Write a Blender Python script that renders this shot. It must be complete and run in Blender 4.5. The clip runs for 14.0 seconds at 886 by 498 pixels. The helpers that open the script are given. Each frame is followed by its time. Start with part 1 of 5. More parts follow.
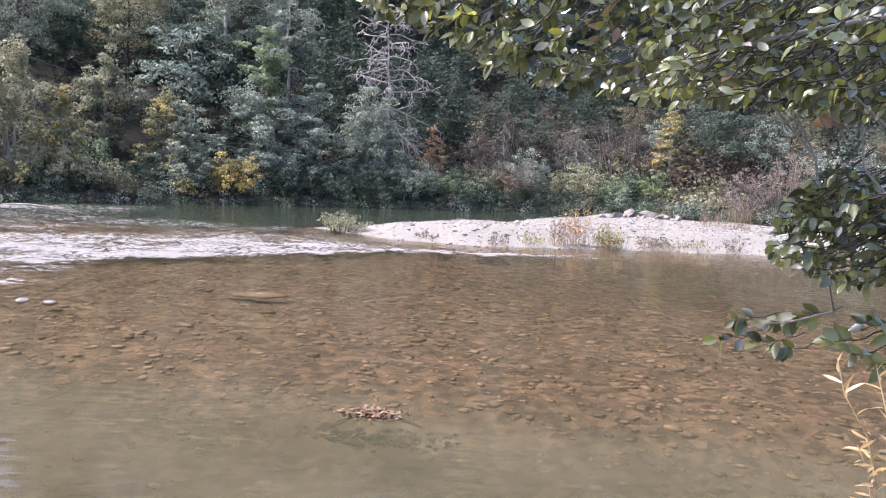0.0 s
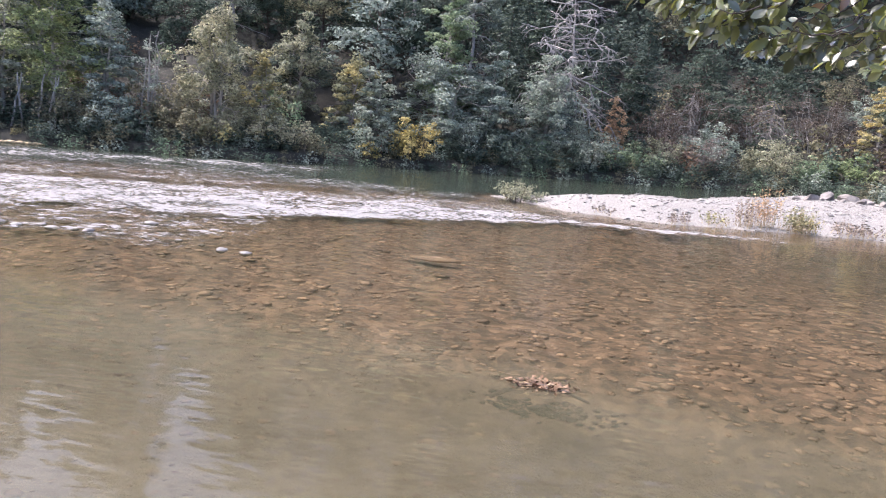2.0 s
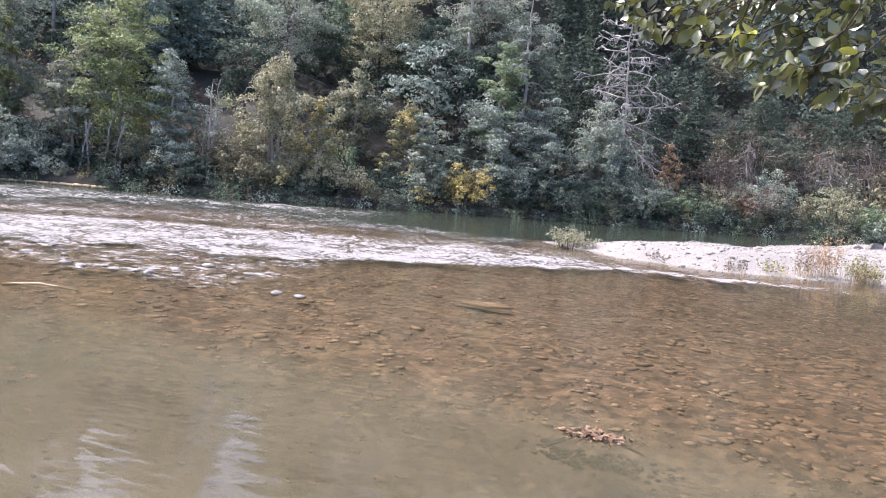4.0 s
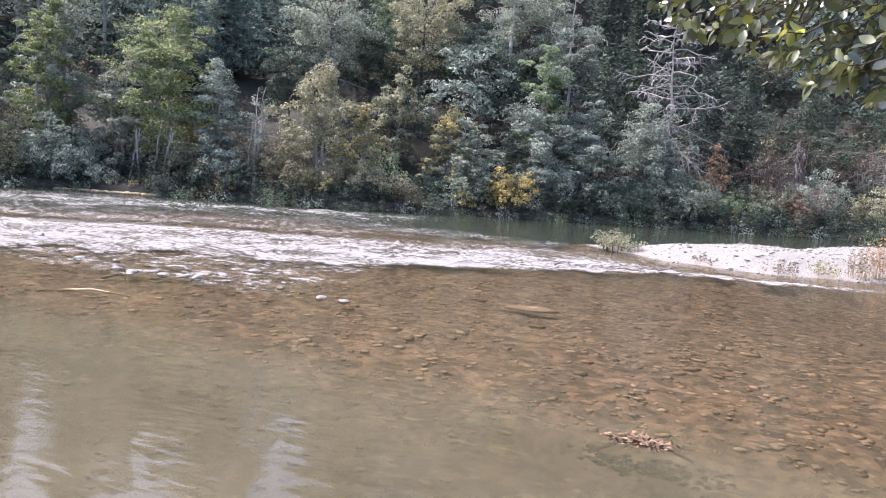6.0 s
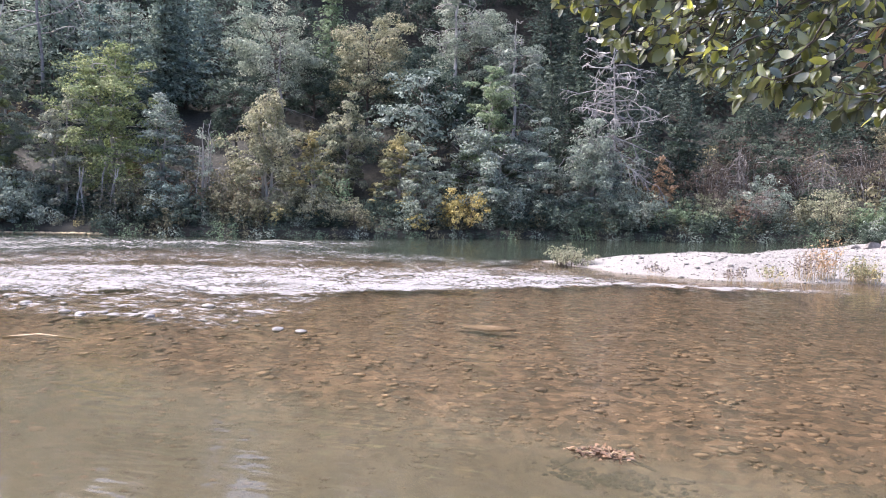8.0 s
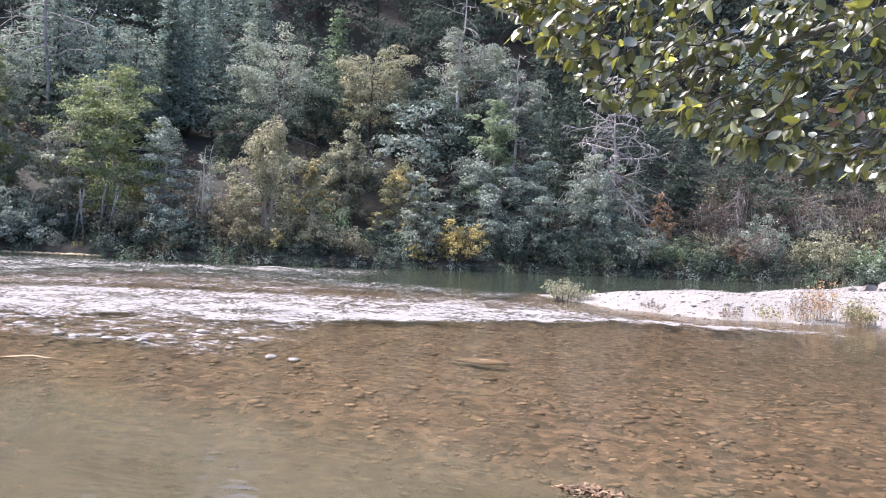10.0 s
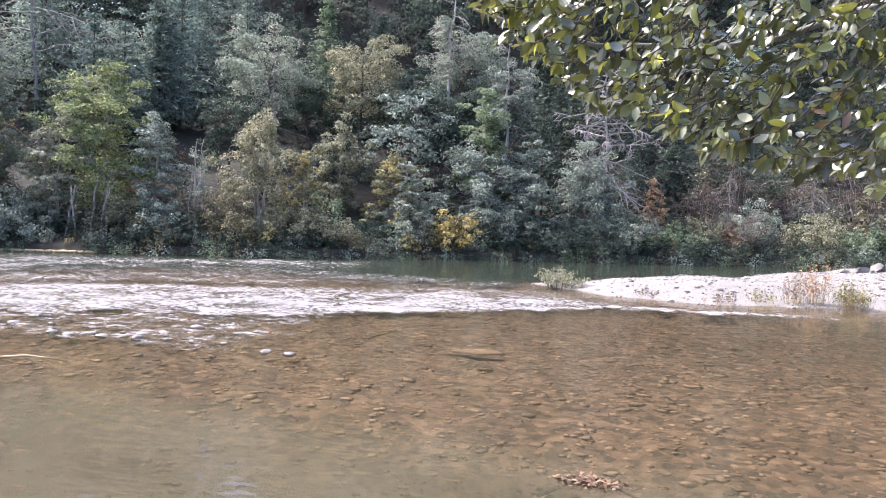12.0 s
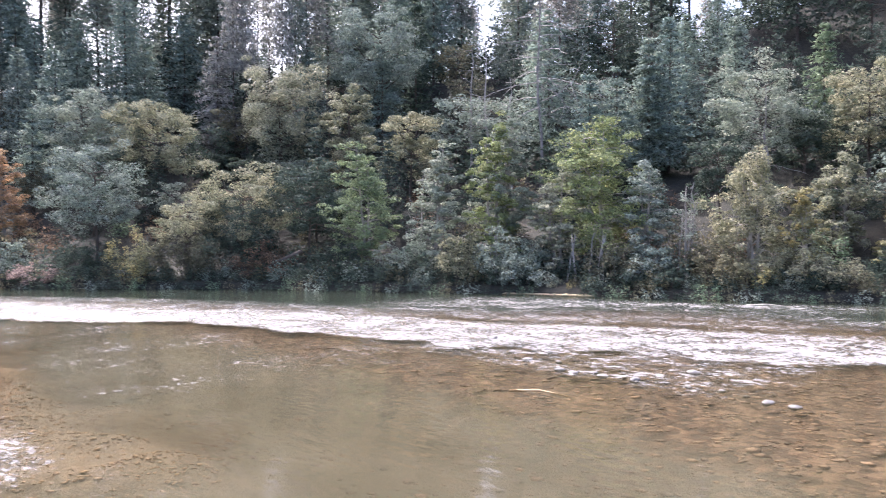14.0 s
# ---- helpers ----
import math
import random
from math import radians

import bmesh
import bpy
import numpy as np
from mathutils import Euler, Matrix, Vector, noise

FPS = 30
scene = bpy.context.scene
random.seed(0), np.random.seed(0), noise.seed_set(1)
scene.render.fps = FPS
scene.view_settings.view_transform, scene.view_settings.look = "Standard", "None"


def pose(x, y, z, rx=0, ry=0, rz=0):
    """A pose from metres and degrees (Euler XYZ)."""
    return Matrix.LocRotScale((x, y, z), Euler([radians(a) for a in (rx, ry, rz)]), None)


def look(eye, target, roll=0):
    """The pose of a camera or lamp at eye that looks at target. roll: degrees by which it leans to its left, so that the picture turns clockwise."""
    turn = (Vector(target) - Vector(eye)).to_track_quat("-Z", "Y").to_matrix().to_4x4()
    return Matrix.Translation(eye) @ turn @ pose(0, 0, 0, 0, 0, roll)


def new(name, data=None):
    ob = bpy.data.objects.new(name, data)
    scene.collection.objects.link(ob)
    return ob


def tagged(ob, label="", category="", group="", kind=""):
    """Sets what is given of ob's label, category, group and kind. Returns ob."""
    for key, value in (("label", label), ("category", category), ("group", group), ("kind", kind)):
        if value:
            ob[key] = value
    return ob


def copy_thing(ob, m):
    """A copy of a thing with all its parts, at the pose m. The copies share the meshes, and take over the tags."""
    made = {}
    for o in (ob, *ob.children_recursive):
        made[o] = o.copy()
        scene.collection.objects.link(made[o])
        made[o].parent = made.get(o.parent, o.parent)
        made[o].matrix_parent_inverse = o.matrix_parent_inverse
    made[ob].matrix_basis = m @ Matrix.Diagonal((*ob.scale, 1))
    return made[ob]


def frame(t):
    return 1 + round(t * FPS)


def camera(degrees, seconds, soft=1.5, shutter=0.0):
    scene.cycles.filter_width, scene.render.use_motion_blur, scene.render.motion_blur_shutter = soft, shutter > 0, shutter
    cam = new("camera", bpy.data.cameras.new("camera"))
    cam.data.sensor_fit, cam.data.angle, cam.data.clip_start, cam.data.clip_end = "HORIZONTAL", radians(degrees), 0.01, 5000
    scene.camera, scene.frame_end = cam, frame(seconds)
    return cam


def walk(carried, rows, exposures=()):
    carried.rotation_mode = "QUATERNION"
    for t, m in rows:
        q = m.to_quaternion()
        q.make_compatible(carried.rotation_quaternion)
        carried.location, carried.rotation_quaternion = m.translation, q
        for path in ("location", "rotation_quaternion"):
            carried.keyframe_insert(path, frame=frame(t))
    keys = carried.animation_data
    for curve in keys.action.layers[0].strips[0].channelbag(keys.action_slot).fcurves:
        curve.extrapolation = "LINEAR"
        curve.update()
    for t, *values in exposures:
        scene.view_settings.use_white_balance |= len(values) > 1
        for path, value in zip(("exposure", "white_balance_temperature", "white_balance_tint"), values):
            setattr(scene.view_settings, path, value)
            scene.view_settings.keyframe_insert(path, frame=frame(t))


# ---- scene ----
cam = camera(57.28, 14.0, soft=1.0, shutter=0.2)


def aim(x, y, z, yaw, pitch, roll):
    """A level pose turned to yaw, tilted by pitch and leaned by roll."""
    return pose(x, y, z, 90 + pitch, 0, yaw) @ pose(0, 0, 0, 0, 0, roll)


PATH = [
    (0.0, aim(0.000, -0.000, 3.100, 0.00, -6.60, 3.38)),
    (0.5, aim(-0.010, 0.006, 3.093, 0.52, -8.38, 4.37)),
    (1.0, aim(-0.025, 0.013, 3.091, 4.22, -9.19, 5.26)),
    (1.5, aim(-0.032, 0.011, 3.094, 7.82, -9.20, 5.66)),
    (2.0, aim(-0.048, 0.025, 3.100, 12.05, -9.62, 5.04)),
    (2.5, aim(-0.060, 0.004, 3.111, 15.03, -8.55, 4.63)),
    (3.0, aim(-0.070, 0.016, 3.112, 15.62, -7.04, 5.05)),
    (5.5, aim(-0.087, 0.012, 3.117, 17.70, -6.69, 4.69)),
    (6.0, aim(-0.081, 0.010, 3.116, 19.02, -6.75, 4.40)),
    (6.5, aim(-0.054, 0.005, 3.120, 19.40, -6.42, 3.31)),
    (7.0, aim(-0.045, 0.001, 3.119, 18.91, -6.39, 2.30)),
    (7.5, aim(-0.042, -0.014, 3.128, 16.78, -5.78, 1.84)),
    (8.0, aim(-0.055, 0.001, 3.130, 15.94, -5.00, 1.63)),
    (8.2, aim(-0.062, 0.013, 3.129, 15.73, -5.09, 1.48)),
    (10.3, aim(0.012, -0.020, 3.181, 16.03, -2.75, 3.32)),
    (10.5, aim(0.008, -0.014, 3.185, 16.22, -2.96, 3.27)),
    (11.0, aim(-0.000, 0.000, 3.200, 17.45, -3.77, 3.09)),
    (11.5, aim(0.006, 0.017, 3.208, 16.89, -4.48, 2.82)),
    (12.0, aim(0.016, -0.014, 3.228, 15.48, -3.64, 2.16)),
    (12.5, aim(-0.012, -0.003, 3.238, 16.85, -3.21, 1.59)),
    (13.0, aim(-0.053, 0.067, 3.209, 27.75, -2.11, 1.85)),
    (13.5, aim(-0.054, -0.013, 3.251, 41.01, -2.02, 0.79)),
    (14.0, aim(-0.131, -0.010, 3.234, 49.08, -1.12, -0.30)),
]
walk(cam, PATH, exposures=[(0.0, 1.36, 5900, 19), (3.0, 1.44, 5900, 19), (12.5, 1.55, 5900, 19), (14.0, 1.68, 5950, 20)])

# ---- sky and sun: thin high cloud, sun from the upstream side ----
SUN_ELEVATION, SUN_AZIMUTH = 54.0, -84.0  # degrees; azimuth clockwise from +y
world = bpy.data.worlds.new("sky")
scene.world = world
world.use_nodes = True
wn, wl = world.node_tree.nodes, world.node_tree.links
wn.clear()
sky_out = wn.new("ShaderNodeOutputWorld")
sky_bg = wn.new("ShaderNodeBackground")
sky_tex = wn.new("ShaderNodeTexSky")
sky_tex.sky_type = "NISHITA"
sky_tex.sun_disc = False
sky_tex.sun_elevation = radians(SUN_ELEVATION)
sky_tex.sun_rotation = radians(SUN_AZIMUTH)
sky_tex.dust_density = 6.0
sky_tex.air_density = 1.0
sky_soft = wn.new("ShaderNodeHueSaturation")
sky_soft.inputs["Saturation"].default_value = 1.15
wl.new(sky_tex.outputs[0], sky_soft.inputs["Color"])
wl.new(sky_soft.outputs[0], sky_bg.inputs["Color"])
sky_bg.inputs["Strength"].default_value = 0.15
wl.new(sky_bg.outputs[0], sky_out.inputs["Surface"])

sun_data = bpy.data.lights.new("sun", "SUN")
sun_data.energy, sun_data.angle, sun_data.color = 3.3, radians(5.0), (1.0, 0.94, 0.86)
sun = new("sun", sun_data)
e, a = radians(SUN_ELEVATION), radians(SUN_AZIMUTH)
sun.matrix_world = look((0, 0, 60), (-math.sin(a) * math.cos(e), -math.cos(a) * math.cos(e), 60 - math.sin(e)))


# ---- materials ----
def nodes_of(name):
    mat = bpy.data.materials.new(name)
    mat.use_nodes = True
    n, l = mat.node_tree.nodes, mat.node_tree.links
    n.clear()
    return mat, n, l, n.new("ShaderNodeOutputMaterial")


def mix_colour(n, l, fac, a, b, blend="MIX"):
    m = n.new("ShaderNodeMix")
    m.data_type, m.blend_type = "RGBA", blend
    for sock, v in ((m.inputs[0], fac), (m.inputs[6], a), (m.inputs[7], b)):
        if hasattr(v, "links"):
            l.new(v, sock)
        elif isinstance(v, (int, float)):
            sock.default_value = v
        else:
            sock.default_value = (*v, 1)
    return m.outputs[2]


def maths(n, l, op, a, b=0.0, clamp=False):
    m = n.new("ShaderNodeMath")
    m.operation, m.use_clamp = op, clamp
    for sock, v in ((m.inputs[0], a), (m.inputs[1], b)):
        if hasattr(v, "links"):
            l.new(v, sock)
        else:
            sock.default_value = v
    return m.outputs[0]


def ramp(n, l, src, lo, hi):
    m = n.new("ShaderNodeMapRange")
    m.interpolation_type = "SMOOTHSTEP"
    l.new(src, m.inputs[0])
    m.inputs[1].default_value, m.inputs[2].default_value = lo, hi
    return m.outputs[0]


def noise_tex(n, l, scale, detail=4.0, vec=None, rough=0.55):
    m = n.new("ShaderNodeTexNoise")
    m.inputs["Scale"].default_value, m.inputs["Detail"].default_value, m.inputs["Roughness"].default_value = scale, detail, rough
    if vec is not None:
        l.new(vec, m.inputs["Vector"])
    return m.outputs[0]


def place_vec(n, l, kind="Object", scale=(1, 1, 1), turn=0.0):
    c = n.new("ShaderNodeTexCoord")
    m = n.new("ShaderNodeMapping")
    m.inputs["Scale"].default_value = scale
    m.inputs["Rotation"].default_value = (0, 0, turn)
    l.new(c.outputs[kind], m.inputs["Vector"])
    return m.outputs[0]


def bump(n, l, height, strength, distance):
    b = n.new("ShaderNodeBump")
    b.inputs["Strength"].default_value, b.inputs["Distance"].default_value = strength, distance
    l.new(height, b.inputs["Height"])
    return b.outputs[0]


LEAF_TINTS = {
    "grey": ((0.219, 0.265, 0.225), (0.319, 0.352, 0.306)),
    "pale": ((0.308, 0.314, 0.225), (0.417, 0.406, 0.312)),
    "lime": ((0.205, 0.255, 0.125), (0.310, 0.335, 0.175)),
    "green": ((0.172, 0.232, 0.145), (0.252, 0.308, 0.195)),
    # dark green leaves, taken down further for shaded gaps between crowns
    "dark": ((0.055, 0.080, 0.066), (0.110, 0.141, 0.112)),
    "olive": ((0.258, 0.265, 0.179), (0.381, 0.364, 0.258)),
    "olivedark": ((0.141, 0.141, 0.099), (0.204, 0.192, 0.132)),
    "gold": ((0.370, 0.310, 0.125), (0.480, 0.410, 0.190)),
    "gold2": ((0.235, 0.238, 0.150), (0.420, 0.355, 0.165)),
    "rust": ((0.400, 0.270, 0.165), (0.540, 0.370, 0.235)),
    "rose": ((0.380, 0.275, 0.240), (0.480, 0.350, 0.300)),
    "rustdark": ((0.164, 0.121, 0.090), (0.267, 0.177, 0.125)),
    "pink": ((0.205, 0.172, 0.158), (0.285, 0.230, 0.203)),
    "brown": ((0.085, 0.070, 0.060), (0.150, 0.118, 0.098)),
    # blue-green needles, lightened so the colour carries the haze
    "hazy_teal": ((0.180, 0.238, 0.212), (0.262, 0.318, 0.282)),
    # fill foliage: the shade between crowns is put into this colour
    "shade_green": ((0.054, 0.075, 0.065), (0.100, 0.127, 0.107)),
    # greyish needles, lightened further for the haze over the ridge
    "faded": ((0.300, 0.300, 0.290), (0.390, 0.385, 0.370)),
}
leaf_mats = {}


def leaf_material(key):
    if key in leaf_mats:
        return leaf_mats[key]
    low, high = LEAF_TINTS[key]
    mat, n, l, out = nodes_of(key + "_foliage")
    geo, info = n.new("ShaderNodeNewGeometry"), n.new("ShaderNodeObjectInfo")
    patches = ramp(n, l, noise_tex(n, l, 0.9, 3.0, place_vec(n, l)), 0.4, 0.66)
    tone = mix_colour(n, l, patches, low, high)
    speck = mix_colour(n, l, geo.outputs["Random Per Island"], (0.54, 0.55, 0.57), (1.50, 1.48, 1.43))
    tone = mix_colour(n, l, 1.0, tone, speck, "MULTIPLY")
    per_tree = mix_colour(n, l, info.outputs["Random"], (0.86, 0.90, 0.92), (1.12, 1.08, 1.0))
    tone = mix_colour(n, l, 1.0, tone, per_tree, "MULTIPLY")
    base = n.new("ShaderNodeBsdfPrincipled")
    l.new(tone, base.inputs["Base Color"])
    base.inputs["Roughness"].default_value = 0.7
    base.inputs["Specular IOR Level"].default_value = 0.15
    thin = n.new("ShaderNodeBsdfTranslucent")
    l.new(tone, thin.inputs["Color"])
    mix = n.new("ShaderNodeMixShader")
    mix.inputs[0].default_value = 0.33
    l.new(base.outputs[0], mix.inputs[1])
    l.new(thin.outputs[0], mix.inputs[2])
    l.new(mix.outputs[0], out.inputs["Surface"])
    leaf_mats[key] = mat
    return mat


def rough_material(name, low, high, scale, bump_scale, bump_depth, roughness=0.85, island=False, stretch=(1, 1, 1), spread=1.0):
    mat, n, l, out = nodes_of(name)
    vec = place_vec(n, l, "Object", stretch)
    big = ramp(n, l, noise_tex(n, l, scale, 5.0, vec), 0.3, 0.7)
    tone = mix_colour(n, l, big, low, high)
    fine = noise_tex(n, l, bump_scale, 6.0, vec)
    tone = mix_colour(n, l, 1.0, tone, mix_colour(n, l, fine, (0.6, 0.6, 0.6), (1.4, 1.4, 1.4)), "MULTIPLY")
    pick = n.new("ShaderNodeNewGeometry").outputs["Random Per Island"] if island else n.new("ShaderNodeObjectInfo").outputs["Random"]
    tone = mix_colour(n, l, 1.0, tone, mix_colour(n, l, pick, (1 - 0.28 * spread, 1 - 0.28 * spread, 1 - 0.26 * spread), (1 + 0.2 * spread, 1 + 0.18 * spread, 1 + 0.14 * spread)), "MULTIPLY")
    base = n.new("ShaderNodeBsdfPrincipled")
    l.new(tone, base.inputs["Base Color"])
    base.inputs["Roughness"].default_value = roughness
    l.new(bump(n, l, fine, 0.6, bump_depth), base.inputs["Normal"])
    l.new(base.outputs[0], out.inputs["Surface"])
    return mat


BARK_DARK = rough_material("dark_bark", (0.055, 0.045, 0.038), (0.115, 0.095, 0.08), 2.0, 14.0, 0.03, stretch=(1, 1, 0.25))
BARK_GREY = rough_material("grey_bark", (0.23, 0.215, 0.195), (0.40, 0.38, 0.345), 2.5, 16.0, 0.02, stretch=(1, 1, 0.3))
BARK_DEAD = rough_material("lichen_wood", (0.21, 0.20, 0.196), (0.38, 0.37, 0.358), 3.0, 18.0, 0.02)
BARK_DULL = rough_material("weathered_twig", (0.11, 0.10, 0.095), (0.21, 0.195, 0.185), 3.0, 18.0, 0.02)
PALE_STONE = rough_material("pale_river_stone", (0.19, 0.177, 0.162), (0.345, 0.323, 0.298), 1.5, 12.0, 0.01, 0.8, True)
WHITE_STONE = rough_material("white_stone", (0.13, 0.125, 0.12), (0.25, 0.24, 0.23), 3.0, 14.0, 0.01, 0.6)
BED_STONE = rough_material("algae_brown_stone", (0.21, 0.152, 0.104), (0.37, 0.272, 0.190), 0.6, 8.0, 0.01, 0.8, True, spread=1.6)
SHOAL_STONE = rough_material("ochre_pebble", (0.30, 0.215, 0.135), (0.48, 0.355, 0.23), 0.6, 8.0, 0.01, 0.8, True, spread=1.2)
BED_COBBLE = rough_material("brown_cobble", (0.20, 0.146, 0.100), (0.35, 0.258, 0.180), 0.6, 8.0, 0.01, 0.8, spread=1.3)
BOULDER = rough_material("grey_boulder", (0.14, 0.125, 0.115), (0.27, 0.247, 0.228), 1.2, 9.0, 0.03)
DEAD_LEAVES = rough_material("sodden_leaves", (0.10, 0.056, 0.032), (0.22, 0.130, 0.072), 6.0, 20.0, 0.01, 0.6, True)
STALK = rough_material("dry_stalk", (0.36, 0.27, 0.16), (0.50, 0.40, 0.24), 4.0, 20.0, 0.005, 0.8, True)


def ground_material():
    mat, n, l, out = nodes_of("riverside_ground")
    zone = n.new("ShaderNodeAttribute")
    zone.attribute_name = "zone"
    split = n.new("ShaderNodeSeparateColor")
    l.new(zone.outputs["Color"], split.inputs[0])
    vec = place_vec(n, l)
    big, mid, fine = noise_tex(n, l, 0.35, 4.0, vec), noise_tex(n, l, 3.0, 5.0, vec), noise_tex(n, l, 22.0, 5.0, vec)
    bed = mix_colour(n, l, ramp(n, l, mid, 0.35, 0.7), (0.105, 0.074, 0.050), (0.200, 0.143, 0.099))
    pebbles = n.new("ShaderNodeTexVoronoi")
    pebbles.inputs["Scale"].default_value = 6.5
    l.new(vec, pebbles.inputs["Vector"])
    tint = n.new("ShaderNodeSeparateColor")
    l.new(pebbles.outputs["Color"], tint.inputs[0])
    bed = mix_colour(n, l, 1.0, bed, mix_colour(n, l, tint.outputs[0], (0.42, 0.42, 0.43), (1.58, 1.55, 1.48)), "MULTIPLY")
    silt = mix_colour(n, l, ramp(n, l, big, 0.35, 0.7), (0.24, 0.21, 0.15), (0.33, 0.285, 0.205))
    gravel = mix_colour(n, l, ramp(n, l, fine, 0.35, 0.65), (0.162, 0.150, 0.137), (0.272, 0.254, 0.234))
    # forest floor, darker than leaf litter: shade under the trees is painted in
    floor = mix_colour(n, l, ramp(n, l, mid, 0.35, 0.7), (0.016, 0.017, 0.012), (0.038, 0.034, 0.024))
    tone = mix_colour(n, l, split.outputs[1], bed, silt)
    tone = mix_colour(n, l, split.outputs[0], tone, gravel)
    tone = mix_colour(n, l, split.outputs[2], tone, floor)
    tone = mix_colour(n, l, 1.0, tone, mix_colour(n, l, fine, (0.75, 0.75, 0.75), (1.25, 1.25, 1.25)), "MULTIPLY")
    base = n.new("ShaderNodeBsdfPrincipled")
    l.new(tone, base.inputs["Base Color"])
    base.inputs["Roughness"].default_value = 0.9
    l.new(bump(n, l, fine, 0.7, 0.05), base.inputs["Normal"])
    l.new(base.outputs[0], out.inputs["Surface"])
    return mat


def water_material():
    mat, n, l, out = nodes_of("river_water")
    foam_zone, murk = n.new("ShaderNodeAttribute"), n.new("ShaderNodeAttribute")
    foam_zone.attribute_name, murk.attribute_name = "foam_glint", "murk"
    channel = n.new("ShaderNodeAttribute")
    channel.attribute_name = "channel"
    flow = place_vec(n, l, "Object", (0.75, 2.1, 1.0), radians(-18))
    small = place_vec(n, l, "Object", (0.85, 1.2, 1.0), radians(-6))
    ripple = noise_tex(n, l, 3.4, 1.5, place_vec(n, l, "Object", (0.6, 1.35, 1.0), radians(-4)), 0.5)
    chop = noise_tex(n, l, 3.0, 5.0, flow, 0.65)
    swell = maths(n, l, "ADD", maths(n, l, "MULTIPLY", ripple, 0.7), maths(n, l, "MULTIPLY", chop, maths(n, l, "ADD", maths(n, l, "MULTIPLY", foam_zone.outputs["Fac"], 2.0), maths(n, l, "MULTIPLY", channel.outputs["Fac"], 1.2))))
    normal = bump(n, l, swell, 0.34, 0.045)
    clear = n.new("ShaderNodeBsdfTransparent")
    clear.inputs[0].default_value = (0.90, 0.86, 0.78, 1)
    silt = n.new("ShaderNodeBsdfDiffuse")
    cloud = mix_colour(n, l, ramp(n, l, noise_tex(n, l, 0.55, 5.0, small), 0.3, 0.7), (0.066, 0.060, 0.038), (0.090, 0.081, 0.053))
    # ripple reflections painted as darker and lighter dashes in the murky body colour
    ripple_dash = ramp(n, l, noise_tex(n, l, 8.5, 1.5, place_vec(n, l, "Object", (0.75, 1.2, 1.0), radians(-5)), 0.5), 0.3, 0.48)
    cloud = mix_colour(n, l, 1.0, cloud, mix_colour(n, l, ripple_dash, (0.74, 0.73, 0.71), (1.12, 1.12, 1.12)), "MULTIPLY")
    l.new(mix_colour(n, l, channel.outputs["Fac"], cloud, (0.036, 0.046, 0.034)), silt.inputs[0])
    body = n.new("ShaderNodeMixShader")
    l.new(murk.outputs["Fac"], body.inputs[0])
    l.new(clear.outputs[0], body.inputs[1])
    l.new(silt.outputs[0], body.inputs[2])
    gloss = n.new("ShaderNodeBsdfGlossy")
    l.new(maths(n, l, "ADD", 0.035, maths(n, l, "MULTIPLY", foam_zone.outputs["Fac"], 0.4)), gloss.inputs["Roughness"])
    l.new(normal, gloss.inputs["Normal"])
    fres = n.new("ShaderNodeFresnel")
    fres.inputs["IOR"].default_value = 1.33
    l.new(normal, fres.inputs["Normal"])
    surface = n.new("ShaderNodeMixShader")
    l.new(fres.outputs[0], surface.inputs[0])
    l.new(body.outputs[0], surface.inputs[1])
    l.new(gloss.outputs[0], surface.inputs[2])
    # white water; sky reflected off the chop is partly painted into this colour
    foam_glint = n.new("ShaderNodeBsdfDiffuse")
    foam_glint.inputs[0].default_value = (0.265, 0.256, 0.25, 1)
    run = place_vec(n, l, "Object", (1.0, 1.15, 1.0), radians(-24))
    froth = noise_tex(n, l, 5.0, 5.0, run, 0.65)
    l.new(bump(n, l, froth, 0.9, 0.16), foam_glint.inputs["Normal"])
    streak = noise_tex(n, l, 4.6, 6.0, run, 0.74)
    patch = maths(n, l, "MULTIPLY", maths(n, l, "SUBTRACT", noise_tex(n, l, 0.75, 3.0, run, 0.6), 0.5), 0.75)
    patch = maths(n, l, "MULTIPLY", patch, maths(n, l, "ADD", foam_zone.outputs["Fac"], 0.2))
    streak = maths(n, l, "ADD", streak, patch)
    cover = maths(n, l, "ADD", streak, maths(n, l, "MULTIPLY", foam_zone.outputs["Fac"], 0.36))
    still = maths(n, l, "MULTIPLY", maths(n, l, "SUBTRACT", 1.0, ramp(n, l, foam_zone.outputs["Fac"], 0.0, 0.12)), 0.075)
    cover = ramp(n, l, maths(n, l, "SUBTRACT", cover, still), 0.60, 0.73)
    final = n.new("ShaderNodeMixShader")
    l.new(cover, final.inputs[0])
    l.new(surface.outputs[0], final.inputs[1])
    l.new(foam_glint.outputs[0], final.inputs[2])
    l.new(final.outputs[0], out.inputs["Surface"])
    return mat


# ---- mesh helpers ----
def link_mesh(name, verts, faces, mat, parent=None, smooth=False):
    me = bpy.data.meshes.new(name)
    me.from_pydata(np.asarray(verts).tolist(), [], faces if isinstance(faces, list) else faces.tolist())
    me.materials.append(mat)
    if smooth:
        me.shade_smooth()
    ob = new(name, me)
    ob.parent = parent
    return ob


def thing(name, x, y, z, label, category, group="", kind=""):
    ob = new(name)
    ob.empty_display_size = 0.2
    ob.location = (x, y, z)
    return tagged(ob, label, category, group, kind)


